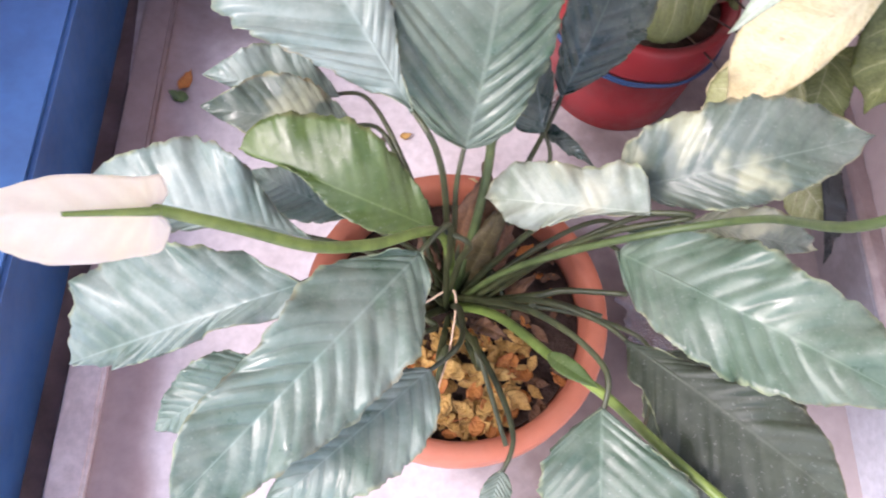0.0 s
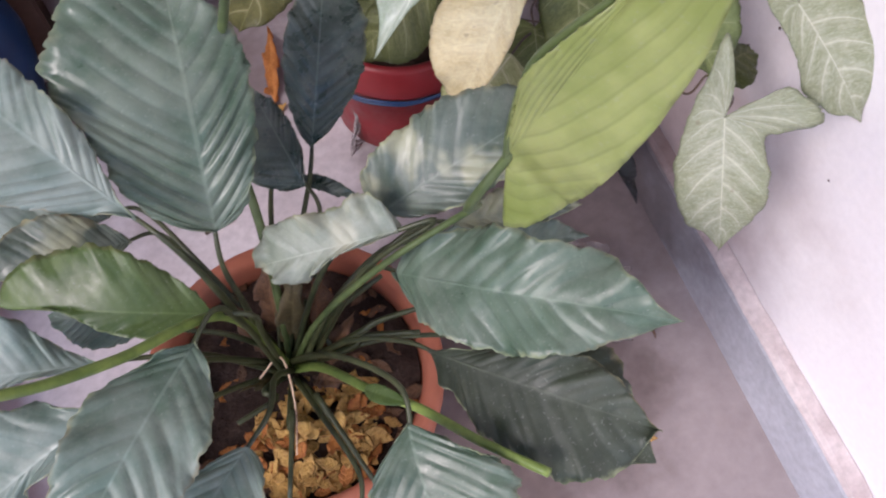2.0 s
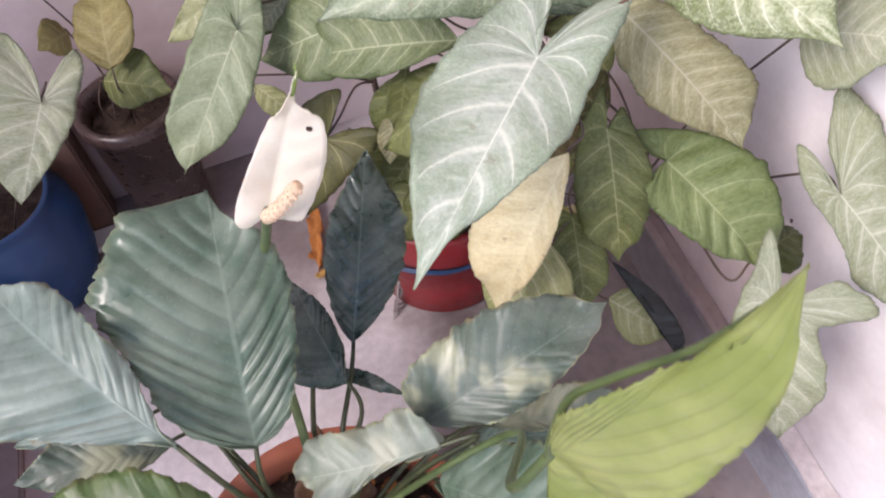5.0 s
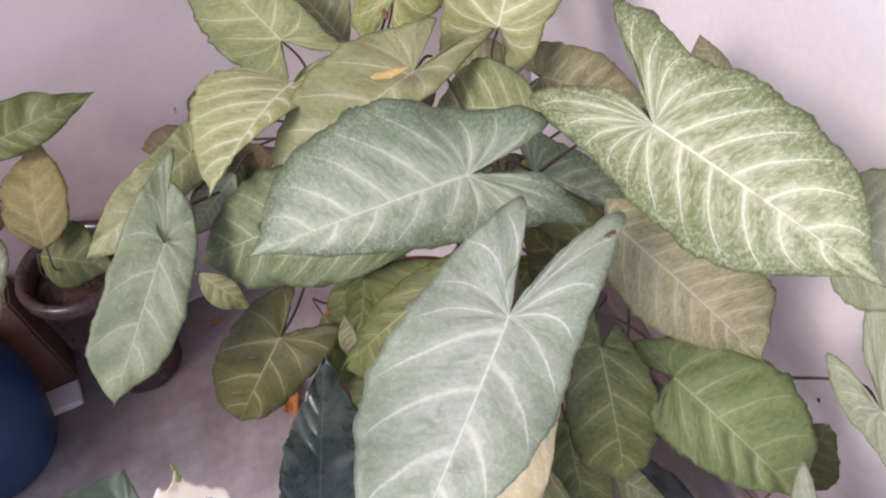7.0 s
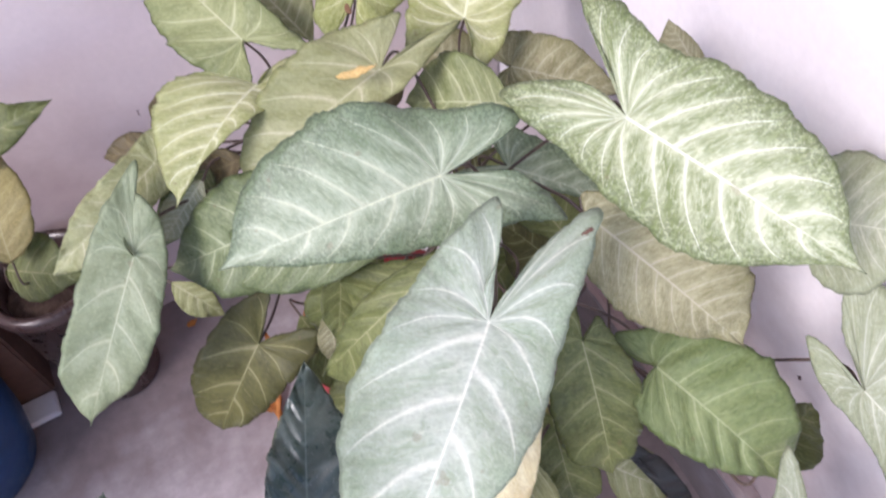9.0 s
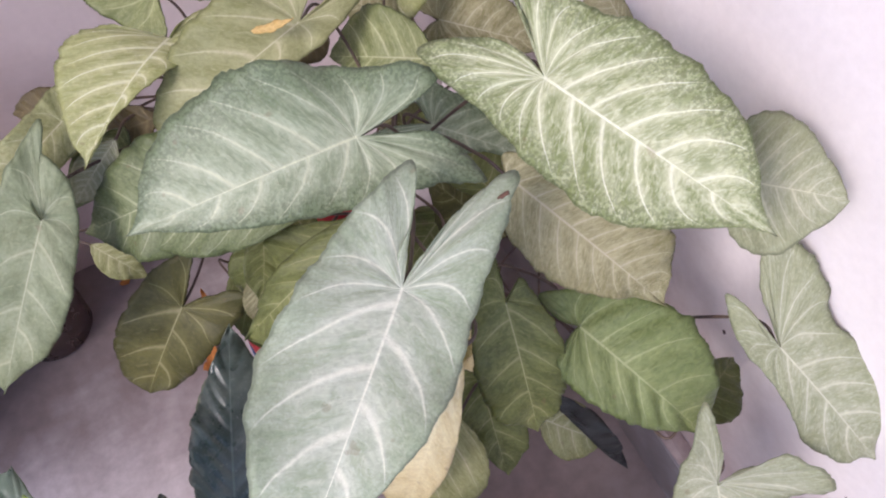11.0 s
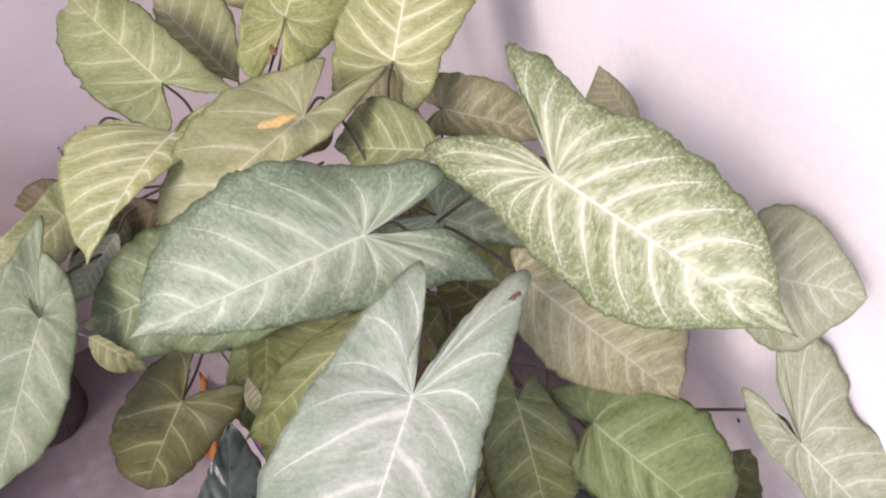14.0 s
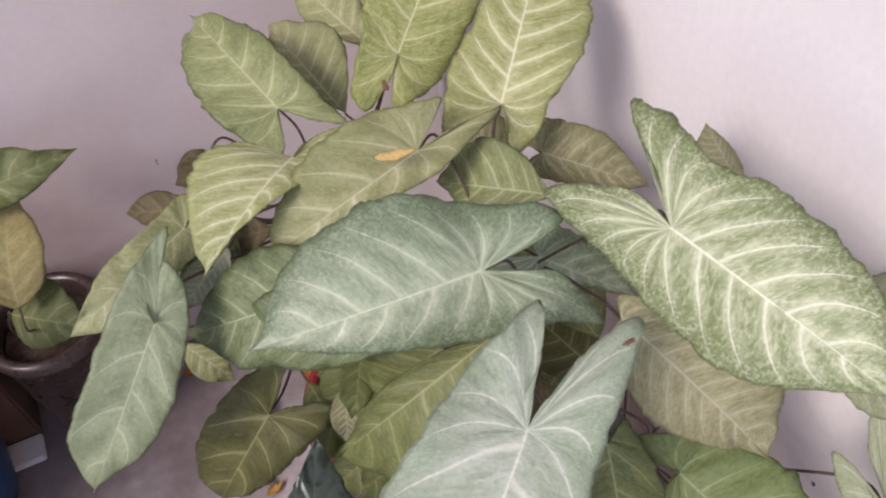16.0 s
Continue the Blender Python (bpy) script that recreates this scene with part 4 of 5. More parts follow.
lance((0.335, 0.609, 0.500), (0.290, 0.595, 0.430), -40, (0.49, 0.23), (0.50, -0.28), tone='olive')
lance((0.309, 0.602, 0.460), (0.291, 0.568, 0.420), -14, (0.49, 0.24), (0.49, -0.26), tone='tan')
arrow((0.450, 0.423, 0.538), (0.440, 0.355, 0.430), 11, [(-0.07, 0.06), (-0.12, 0.12), (0.06, 0.19), (0.25, 0.25), (0.54, 0.25), (0.84, 0.14)], [(-0.13, 0.01), (-0.30, 0.00), (-0.11, -0.12), (0.15, -0.24), (0.46, -0.28), (0.75, -0.23)], tone='olive')
arrow((0.494, 0.389, 0.508), (0.542, 0.283, 0.450), 24, [(-0.12, -0.05), (-0.29, -0.02), (-0.22, 0.09), (-0.03, 0.27), (0.21, 0.39), (0.46, 0.44), (0.74, 0.34), (0.92, 0.19)], [(-0.00, -0.12), (0.04, -0.25), (0.19, -0.30), (0.45, -0.27), (0.72, -0.18)], tone='fresh', ridge=0.034)
arrow((0.478, 0.464, 0.620), (0.551, 0.362, 0.525), 34, [(-0.07, 0.08), (0.20, 0.21), (0.49, 0.25), (0.75, 0.27), (0.89, 0.17)], [(0.01, -0.10), (0.16, -0.20), (0.38, -0.24), (0.57, -0.20), (0.77, -0.11)], tone='tan')
# Olive filler leaves added to close dark gaps between the blades.
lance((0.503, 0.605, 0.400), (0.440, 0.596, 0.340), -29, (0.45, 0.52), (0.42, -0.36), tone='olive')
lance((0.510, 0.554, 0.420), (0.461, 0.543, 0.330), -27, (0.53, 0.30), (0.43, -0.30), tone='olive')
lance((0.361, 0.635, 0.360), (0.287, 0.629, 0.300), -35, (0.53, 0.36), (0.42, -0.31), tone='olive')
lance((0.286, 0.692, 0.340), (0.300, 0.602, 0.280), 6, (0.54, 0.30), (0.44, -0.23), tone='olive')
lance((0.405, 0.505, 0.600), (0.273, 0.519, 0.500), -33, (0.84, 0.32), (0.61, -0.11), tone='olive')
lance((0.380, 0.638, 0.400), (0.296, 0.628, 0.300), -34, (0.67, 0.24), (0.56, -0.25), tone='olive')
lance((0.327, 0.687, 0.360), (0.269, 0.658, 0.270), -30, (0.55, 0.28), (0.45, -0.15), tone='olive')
arrow((0.188, 0.650, 0.574), (0.098, 0.586, 0.488), -37, [(-0.16, -0.03), (-0.34, -0.07), (-0.24, 0.08), (-0.01, 0.18), (0.20, 0.21), (0.41, 0.23), (0.69, 0.19), (0.90, 0.06)], [(-0.11, -0.08), (-0.52, -0.11), (-0.19, -0.22), (0.12, -0.24), (0.37, -0.23), (0.67, -0.23), (0.83, -0.18), (0.95, -0.08)], tone='sage')
lance((0.393, 0.579, 0.360), (0.287, 0.580, 0.280), -28, (0.62, 0.36), (0.62, -0.21), tone='olive')
lance((0.467, 0.502, 0.380), (0.359, 0.443, 0.310), -22, [(0.85, 0.07), (0.52, 0.18), (0.23, 0.13)], [(0.31, -0.19), (0.64, -0.18), (0.89, -0.12)], tone='sun')
lance((0.395, 0.395, 0.560), (0.313, 0.356, 0.420), -21, (0.47, 0.11), (0.66, -0.27), tone='sun')
lance((0.347, 0.606, 0.330), (0.267, 0.603, 0.270), -29, (0.68, 0.39), (0.62, -0.26), tone='olive')
lance((0.511, 0.519, 0.500), (0.494, 0.638, 0.530), -23, (0.60, 0.20), (0.43, -0.30), tone='olive')
lance((0.479, 0.930, 0.550), (0.439, 1.053, 0.580), -34, (0.58, 0.19), (0.49, -0.28), tone='cream')
lance((0.540, 0.711, 0.520), (0.499, 0.784, 0.550), -39, (0.58, 0.24), (0.53, -0.37), tone='tan')
# Bronze filler leaves added where the gaps show only dark.
lance((0.526, 0.533, 0.420), (0.480, 0.590, 0.480), -37, (0.61, 0.34), (0.45, -0.34), tone='bronze')
lance((0.517, 0.593, 0.490), (0.457, 0.651, 0.530), -37, (0.60, 0.25), (0.50, -0.25), tone='bronze')
arrow((0.529, 0.252, 0.438), (0.521, 0.178, 0.317), 31, [(-0.10, 0.19), (-0.18, 0.37), (0.01, 0.57), (0.11, 0.37), (0.14, 0.24), (0.36, 0.28), (0.61, 0.26), (0.83, 0.14)], [(-0.24, 0.05), (-0.52, -0.00), (-0.29, -0.10), (-0.09, -0.19), (0.24, -0.29), (0.45, -0.30), (0.75, -0.22)], tone='soft')
arrow((0.612, 0.3, 0.497), (0.643, 0.203, 0.435), 30, [(-0.19, 0.07), (-0.39, 0.17), (-0.57, 0.34), (-0.65, 0.48), (-0.42, 0.49), (-0.15, 0.47), (0.06, 0.36), (0.36, 0.37), (0.62, 0.35), (0.81, 0.26)], [(-0.09, -0.02), (-0.33, 0.01), (-0.47, -0.03), (-0.32, -0.12), (-0.12, -0.18), (0.13, -0.18), (0.36, -0.22), (0.58, -0.27), (0.83, -0.18)], tone='soft', fold=0.05)


def scar(leaf, place, size, material, label):
    """A small withered patch lying on a blade."""
    near = min(leaf.data.vertices, key=lambda v: (v.co - Vector(place)).length)
    bm = bmesh.new()
    tilt = Vector((0, 0, 1)).rotation_difference(near.normal if near.normal.z > 0 else -near.normal).to_matrix().to_4x4()
    lie = Matrix.Translation(near.co + (near.normal if near.normal.z > 0 else -near.normal) * 0.0009) @ tilt
    bmesh.ops.create_icosphere(bm, subdivisions=3, radius=1.0)
    for v in bm.verts:
        k = 0.8 + 0.5 * noise.noise(v.co * 1.8 + near.co * 40)
        v.co = Vector((v.co.x * size[0] * k, v.co.y * size[1] * k, v.co.z * 0.0008))
    bmesh.ops.transform(bm, matrix=lie, verts=bm.verts)
    part("scar", bm, material, leaf, label)


scar(pale_leaf, (0.447, 0.421, 0.668), (0.0055, 0.0022), clay_brown, "small rusty brown scar")
scar(lime_leaf, (0.441, 0.783, 0.612), (0.0035, 0.0090), rotten_leaf, "brown withered tear beside the stalk")
# short inner leaves low over the soil
for a, reach, low, wide in ((150, 0.10, 0.245, 0.30), (185, 0.115, 0.235, 0.34), (215, 0.11, 0.26, 0.32), (248, 0.115, 0.24, 0.34), (282, 0.11, 0.255, 0.33), (318, 0.115, 0.24, 0.32),
                            (352, 0.11, 0.25, 0.34), (95, 0.10, 0.26, 0.34)):
    c, d = math.cos(radians(a)), math.sin(radians(a))
    lance((0.388 + 0.025 * c, 0.712 + 0.025 * d, 0.285), (0.388 + reach * c, 0.712 + reach * d, low), 8 * math.sin(a), (0.42, wide), (0.42, -wide), tone="olive", sharp=0.7)
for line in VINES:
    bm = bmesh.new()
    tube(bm, line, 0.0050, 0.0032, 10, 8)
    settle(part("stem", bm, stalk_brown, None, "brown jointed climbing stem"), vine)
lance((0.372, 0.560, 0.560), (0.225, 0.650, 0.525), -42, (0.50, 0.16), (0.45, -0.26), tone='green')
lance((0.330, 0.600, 0.515), (0.300, 0.560, 0.470), -30, (0.5, 0.22), (0.5, -0.25), tone='olive')
lance((0.478, 0.552, 0.305), (0.388, 0.478, 0.285), -18, (0.55, 0.22), (0.45, -0.16), tone='sun')
# Small leaf bit in the sunlit tone, for a highlight among the leaves.
lance((0.492, 0.520, 0.300), (0.462, 0.492, 0.292), 10, (0.5, 0.28), (0.5, -0.30), tone='sun')
lance((0.445, 0.500, 0.350), (0.468, 0.455, 0.320), 20, (0.5, 0.24), (0.5, -0.26), tone='yellow')
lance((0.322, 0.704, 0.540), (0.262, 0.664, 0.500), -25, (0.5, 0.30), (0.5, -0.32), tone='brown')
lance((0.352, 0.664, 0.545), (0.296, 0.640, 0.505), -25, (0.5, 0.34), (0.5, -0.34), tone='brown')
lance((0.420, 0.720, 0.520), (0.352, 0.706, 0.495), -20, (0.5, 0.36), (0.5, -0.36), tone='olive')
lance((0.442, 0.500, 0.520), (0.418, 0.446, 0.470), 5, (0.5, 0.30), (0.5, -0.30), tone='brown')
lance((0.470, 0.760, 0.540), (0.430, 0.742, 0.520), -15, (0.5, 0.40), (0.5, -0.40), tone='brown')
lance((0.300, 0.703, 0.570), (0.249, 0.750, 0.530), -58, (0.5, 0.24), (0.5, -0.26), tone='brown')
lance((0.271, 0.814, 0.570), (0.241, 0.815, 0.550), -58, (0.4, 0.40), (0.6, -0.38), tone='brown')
lance((0.240, 0.733, 0.575), (0.211, 0.710, 0.560), -37, (0.5, 0.30), (0.5, -0.34), tone='cream')
lance((0.269, 0.724, 0.555), (0.202, 0.688, 0.530), -40, (0.45, 0.26), (0.5, -0.26), tone='green')
PLANT[:] = [vine_wall, (0.02, 0.990, 0.22)]
lance((0.039, 0.884, 0.400), (0.067, 1.008, 0.460), -4, (0.36, 0.27), (0.26, -0.27), tone='yellow', sharp=1.0)
lance((0.018, 0.918, 0.360), (0.094, 0.852, 0.370), 33, (0.46, 0.45), (0.49, -0.32), tone='olive')
lance((-0.012, 1.008, 0.460), (0.152, 0.952, 0.520), 62, (0.63, 0.17), (0.62, -0.13), tone='olive')
lance((-0.003, 0.982, 0.400), (-0.034, 0.936, 0.420), -61, (0.62, 0.36), (0.49, -0.46), tone='yellow')
PLANT[:] = [vine_tub, (-0.205, 0.925, 0.14)]
arrow((-0.036, 0.808, 0.440), (-0.094, 0.728, 0.380), -39, (0.09, 0.31), (0.37, -0.60), (-0.61, 0.22), (-0.58, -0.45), tone='soft')

# ---------------------------------------------------------------- peace lily
lily_plant = thing("peace_lily", "peace lily with broad dusty dark green leaves in the terracotta pot", "plant", at=(0.096, 0.262, 0.21))
CROWN = (0.094, 0.270, 0.208)


def lily(base, tip, turn, wa, wb, mat=None, bow=0.10, fold=0.14, dip=0.10, thick=0.0026, start=CROWN, sag=0.0, wave=0.030, sharp=0.8, ridge=0.005, ridges=RIBS):
    count_leaf[0] += 1
    mat = mat or lily_tone
    fr = blade_frame(base, tip, turn)
    bm = bmesh.new()
    grow_blade(bm, fr, (lance_edge(wa, sharp), lance_edge(wb, sharp)), bow, fold, wave, ridge, ridges, 0.020, 0.8, seed=count_leaf[0], ns=110, nr=10, dip=dip)
    leaf = finish_blade("leaf", bm, mat, None)
    settle(leaf, lily_plant)
    rnd = random.Random(count_leaf[0])
    crown = Vector(start) + Vector((rnd.uniform(-0.012, 0.012), rnd.uniform(-0.012, 0.012), 0))
    near = fr[0] - fr[1] * 0.03 - fr[3] * 0.004
    bm = bmesh.new()
    mid = crown.lerp(near, 0.55) + Vector((0, 0, 0.16 * (near - crown).length - sag))
    tube(bm, [crown, mid, near, fr[0] + fr[1] * 0.01 - fr[3] * 0.001], thick * 1.3, thick * 0.7, 8, 8)
    part("petiole", bm, stalk_dark, leaf)
    rib_tube(leaf, fr, bow, 0.0022, mat, dip)
    return leaf


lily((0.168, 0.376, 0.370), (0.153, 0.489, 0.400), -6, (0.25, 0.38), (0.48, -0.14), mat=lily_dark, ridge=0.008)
lily((0.050, 0.151, 0.400), (-0.076, 0.054, 0.380), -9, (0.27, 0.25), (0.46, -0.17))
lily((-0.004, 0.407, 0.330), (-0.136, 0.403, 0.370), -34, (0.72, 0.13), (0.58, -0.28), mat=lily_spotted)
lily((-0.017, 0.443, 0.330), (-0.143, 0.452, 0.350), -35, (0.65, 0.08), (0.65, -0.27), mat=lily_sheen)
lily((-0.008, 0.317, 0.320), (-0.104, 0.375, 0.310), -23, (0.48, 0.22), (0.67, -0.15))
lily((-0.082, 0.179, 0.340), (-0.174, 0.133, 0.300), -19, (0.83, 0.17), (0.38, -0.26))
lily((0.270, 0.269, 0.400), (0.399, 0.248, 0.380), 29, (0.57, 0.19), (0.47, -0.09), mat=lily_spotted)
lily((0.251, 0.299, 0.320), (0.424, 0.248, 0.300), 28, (0.65, 0.13), (0.63, -0.06))
lily((0.109, 0.085, 0.330), (0.095, 0.050, 0.320), 6, (0.41, 0.34), (0.51, -0.27))
lily((0.164, 0.406, 0.340), (0.214, 0.346, 0.360), 20, (0.45, 0.12), (0.46, -0.07), mat=lily_dark)
lily((0.039, 0.306, 0.506), (-0.067, 0.476, 0.560), -14, [(0.13, 0.08), (0.22, 0.15), (0.38, 0.26), (0.55, 0.36), (0.72, 0.36), (0.84, 0.33), (0.98, 0.22)], [(0.14, -0.04), (0.29, -0.11), (0.45, -0.15), (0.57, -0.15), (0.76, -0.15)], mat=lily_sheen, ridge=0.008)
lily((0.083, 0.314, 0.444), (0.118, 0.462, 0.581), 12, [(0.07, 0.17), (0.23, 0.30), (0.47, 0.38), (0.67, 0.47), (0.88, 0.37), (0.97, 0.32), (0.98, 0.19)], [(0.07, -0.12), (0.28, -0.20), (0.50, -0.23), (0.68, -0.23), (0.82, -0.17), (0.91, -0.05)], mat=lily_ribbed, wave=0.02, ridge=0.024)
lily((0.213, 0.280, 0.440), (0.367, 0.277, 0.520), 29, [(-0.01, 0.16), (0.13, 0.25), (0.30, 0.27), (0.49, 0.28), (0.73, 0.22), (0.89, 0.11)], [(0.12, -0.10), (0.32, -0.16), (0.52, -0.18), (0.74, -0.14), (0.91, -0.08)], mat=lily_spotted, wave=0.03)
lily((0.215, 0.248, 0.460), (0.098, 0.284, 0.420), -29, [(0.17, 0.04), (0.32, 0.04), (0.50, 0.11), (0.70, 0.17), (0.87, 0.09)], [(0.04, -0.22), (0.17, -0.28), (0.36, -0.23), (0.58, -0.24), (0.80, -0.23), (0.92, -0.15)], mat=lily_bleached, wave=0.07, ridge=0.002)
lily((0.209, 0.242, 0.400), (0.353, 0.087, 0.505), 29, [(0.04, 0.09), (0.16, 0.15), (0.43, 0.21), (0.59, 0.18), (0.76, 0.17), (0.88, 0.10)], [(0.09, -0.10), (0.25, -0.16), (0.41, -0.19), (0.57, -0.19), (0.74, -0.15), (0.88, -0.07)], mat=lily_mid, ridge=0.007)
lily((0.210, 0.174, 0.380), (0.328, 0.034, 0.440), 22, [(0.13, 0.04), (0.36, 0.11), (0.62, 0.18), (0.79, 0.15), (0.91, 0.07)], [(0.10, -0.11), (0.23, -0.14), (0.43, -0.26), (0.60, -0.26), (0.74, -0.30), (0.90, -0.21), (0.98, -0.06)], mat=lily_shaded, ridge=0.006)
lily((0.167, 0.111, 0.430), (0.158, 0.007, 0.400), 16, [(0.09, 0.13), (0.22, 0.30), (0.38, 0.51), (0.58, 0.61), (0.83, 0.41)], [(0.15, -0.19), (0.34, -0.35), (0.59, -0.38), (0.82, -0.29)], mat=lily_mid, wave=0.03)
lily((0.044, 0.223, 0.454), (-0.115, 0.057, 0.460), -14, [(0.06, 0.08), (0.15, 0.14), (0.28, 0.20), (0.44, 0.20), (0.58, 0.19), (0.74, 0.15), (0.89, 0.12)], [(0.09, -0.07), (0.22, -0.15), (0.35, -0.18), (0.51, -0.15), (0.63, -0.14), (0.82, -0.14), (0.93, -0.08)], mat=lily_tone, ridge=0.012)
lily((-0.042, 0.223, 0.400), (-0.258, 0.189, 0.300), -24, [(0.11, 0.08), (0.27, 0.05), (0.45, 0.07), (0.65, 0.07), (0.81, 0.05)], [(0.08, -0.10), (0.22, -0.19), (0.40, -0.29), (0.57, -0.29), (0.75, -0.26), (0.86, -0.16), (0.97, -0.06)], mat=lily_sheen)
lily((-0.039, 0.270, 0.380), (-0.227, 0.313, 0.400), -23, [(0.16, 0.02), (0.35, 0.04), (0.56, 0.11), (0.79, 0.14), (0.94, 0.06)], [(0.16, -0.08), (0.31, -0.22), (0.42, -0.27), (0.56, -0.29), (0.75, -0.19), (0.91, -0.09)], mat=lily_sheen)
lily((0.058, 0.259, 0.416), (-0.089, 0.312, 0.450), -26, [(0.11, 0.08), (0.27, 0.12), (0.48, 0.10), (0.69, 0.01), (0.83, 0.00), (0.93, 0.01)], [(0.10, -0.12), (0.30, -0.24), (0.51, -0.32), (0.72, -0.29), (0.89, -0.22), (0.99, -0.11)], mat=lily_fresh, ridge=0.002, wave=0.018)
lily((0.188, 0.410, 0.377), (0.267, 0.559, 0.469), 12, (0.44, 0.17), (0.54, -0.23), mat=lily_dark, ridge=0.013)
lily((0.265, 0.187, 0.290), (0.346, 0.026, 0.345), 20, (0.68, 0.31), (0.67, -0.29), mat=lily_shaded, ridge=0.006)

# the young leaf that stands nearest to the eye
def hood(base, tip, turn, wa, wb):
    count_leaf[0] += 1
    fr = blade_frame(base, tip, turn)
    bm = bmesh.new()
    grow_blade(bm, fr, (lance_edge(wa), lance_edge(wb)), 0.07, 0.12, 0.006, 0.0, 9, 0.004, 0.5, seed=77, ns=80, nr=14, dip=-0.05)
    leaf = finish_blade("leaf", bm, lily_young, None, "young lime green leaf standing upright")
    settle(leaf, lily_plant)
    bm = bmesh.new()
    tube(bm, [CROWN, (0.135, 0.262, 0.32), (0.20, 0.240, 0.43), (0.262, 0.215, 0.515), fr[0] - fr[1] * 0.05 + fr[3] * 0.0, fr[0], fr[0] + fr[1] * 0.03], 0.0034, 0.0022, 10, 9)
    part("petiole", bm, stalk_mid, leaf)
    roll = [fr[0] + (fr[1] * u + fr[2] * v) * fr[4] + fr[3] * 0.05 * 4 * u * (1 - u) * fr[4] for u, v in [(0, 0)] + wa]
    bm = bmesh.new()
    tube(bm, roll, 0.0021, 0.0012, 8, 6)
    part("midrib", bm, stalk_mid, leaf, "green rolled midrib along the edge")
    return leaf


hood((0.230, 0.128, 0.716), (0.273, 0.097, 0.880), 70, [(0.14, 0.04), (0.36, 0.08), (0.54, 0.05), (0.72, 0.00), (0.87, -0.02)], [(-0.17, -0.07), (-0.23, -0.12), (-0.10, -0.18), (0.10, -0.20), (0.43, -0.19), (0.66, -0.16), (0.83, -0.11), (0.93, -0.05)])


def flower(base, tip, turn, wa, wb, la=(0, 0), lb=(0, 0), stem=(), face=1, label=""):
    """A spathe with its spadix on a long stalk."""
    count_leaf[0] += 1
    fr = blade_frame(base, tip, turn)
    b0, axis, side, normal, length = fr
    bm = bmesh.new()
    grow_blade(bm, fr, (arrow_edge(wa, la, 1), arrow_edge(wb, lb, -1)), -0.05 * face, 0.30 * face, 0.012, 0.0, 9, 0.004, 0.5, seed=count_leaf[0], ns=48, nr=10, dip=-0.08 * face)
    spathe = finish_blade("spathe", bm, spathe_mat, None, label)
    settle(spathe, lily_plant)
    bm = bmesh.new()
    arch = lambda u: b0 + axis * u * length + normal * (-0.20 * u * (1 - u) + 0.08 * u * u) * face * length
    tube(bm, [arch(0.86), arch(0.93), arch(1.0), arch(1.0) + axis * 0.008 + side * 0.002], 0.0017, 0.0005, 6, 5)
    part("spathe_tip", bm, stem_green, spathe, "thin green pointed tip")
    if face > 0:
        bm = bmesh.new()
        spot = arch(0.66) - side * 0.105 * length + normal * 0.0035
        bmesh.ops.create_icosphere(bm, subdivisions=2, radius=0.0018, matrix=Matrix.Translation(spot) @ Matrix.Diagonal((1.0, 1.4, 0.6, 1.0)))
        part("dark_spot", bm, soil_mat, spathe, "small black spot")
    bm = bmesh.new()
    s0 = b0 + normal * 0.004 * face
    s1 = b0 + axis * length * 0.42 + normal * 0.020 * face - side * (0.012 if face > 0 else 0.0)
    tube(bm, [s0, s0.lerp(s1, 0.5) + normal * 0.003 * face, s1], 0.0050, 0.0040, 12, 6)
    for i in range(70):
        f = 0.08 + 0.92 * i / 70
        a = i * 2.4
        c = s0.lerp(s1, f) + normal * 0.003 * face * 4 * f * (1 - f) + (side * math.cos(a) + normal * math.sin(a)) * (0.0050 - 0.0008 * f)
        bmesh.ops.create_icosphere(bm, subdivisions=1, radius=0.0011, matrix=Matrix.Translation(c))
    part("spadix", bm, spadix_mat, spathe, "knobbly cream spadix")
    bm = bmesh.new()
    over = [b0 + axis * 0.004] if face > 0 else [b0 + normal * 0.003, b0 + axis * length * 0.2 + normal * 0.004, b0 + axis * length * 0.48 + normal * 0.003]
    tube(bm, [*stem, b0 - axis * 0.006, *over], 0.0046, 0.0032 if face > 0 else 0.0008, 10, 9)
    part("stem", bm, stem_green if face < 0 else stalk_mid, spathe)
    return spathe


flower((-0.074, 0.130, 0.707), (-0.118, 0.102, 0.760), -41, (0.47, 0.22), (0.45, -0.17), (-0.11, 0.07), (-0.12, -0.07), [(0.094, 0.270, 0.208), (0.067, 0.260, 0.400), (0.008, 0.195, 0.530), (-0.022, 0.163, 0.600), (-0.050, 0.143, 0.665)], -1, "white peace lily flower seen from behind")
flower((0.157, 0.365, 0.647), (0.198, 0.353, 0.763), 85, [(-0.08, 0.04), (-0.15, 0.10), (-0.08, 0.16), (0.19, 0.15), (0.45, 0.11), (0.63, 0.07), (0.78, 0.03)], [(-0.05, -0.06), (0.03, -0.17), (0.28, -0.22), (0.53, -0.21), (0.69, -0.17), (0.76, -0.09), (0.80, -0.02)], (0, 0), (0, 0), [(0.094, 0.270, 0.208), (0.115, 0.340, 0.360), (0.124, 0.441, 0.460), (0.146, 0.415, 0.555)], 1, "white peace lily flower facing out")

# the stalk that runs out over the pot's front rim
bm = bmesh.new()
tube(bm, [(0.094, 0.270, 0.208), (0.123, 0.225, 0.300), (0.155, 0.167, 0.360), (0.183, 0.129, 0.390), (0.212, 0.080, 0.420), (0.244, 0.037, 0.440)], 0.0046, 0.0036, 10, 9)
front_stalk = part("stem", bm, stem_green, None, "bright green flower stalk with a sheath")
settle(front_stalk, lily_plant)
bm = bmesh.new()
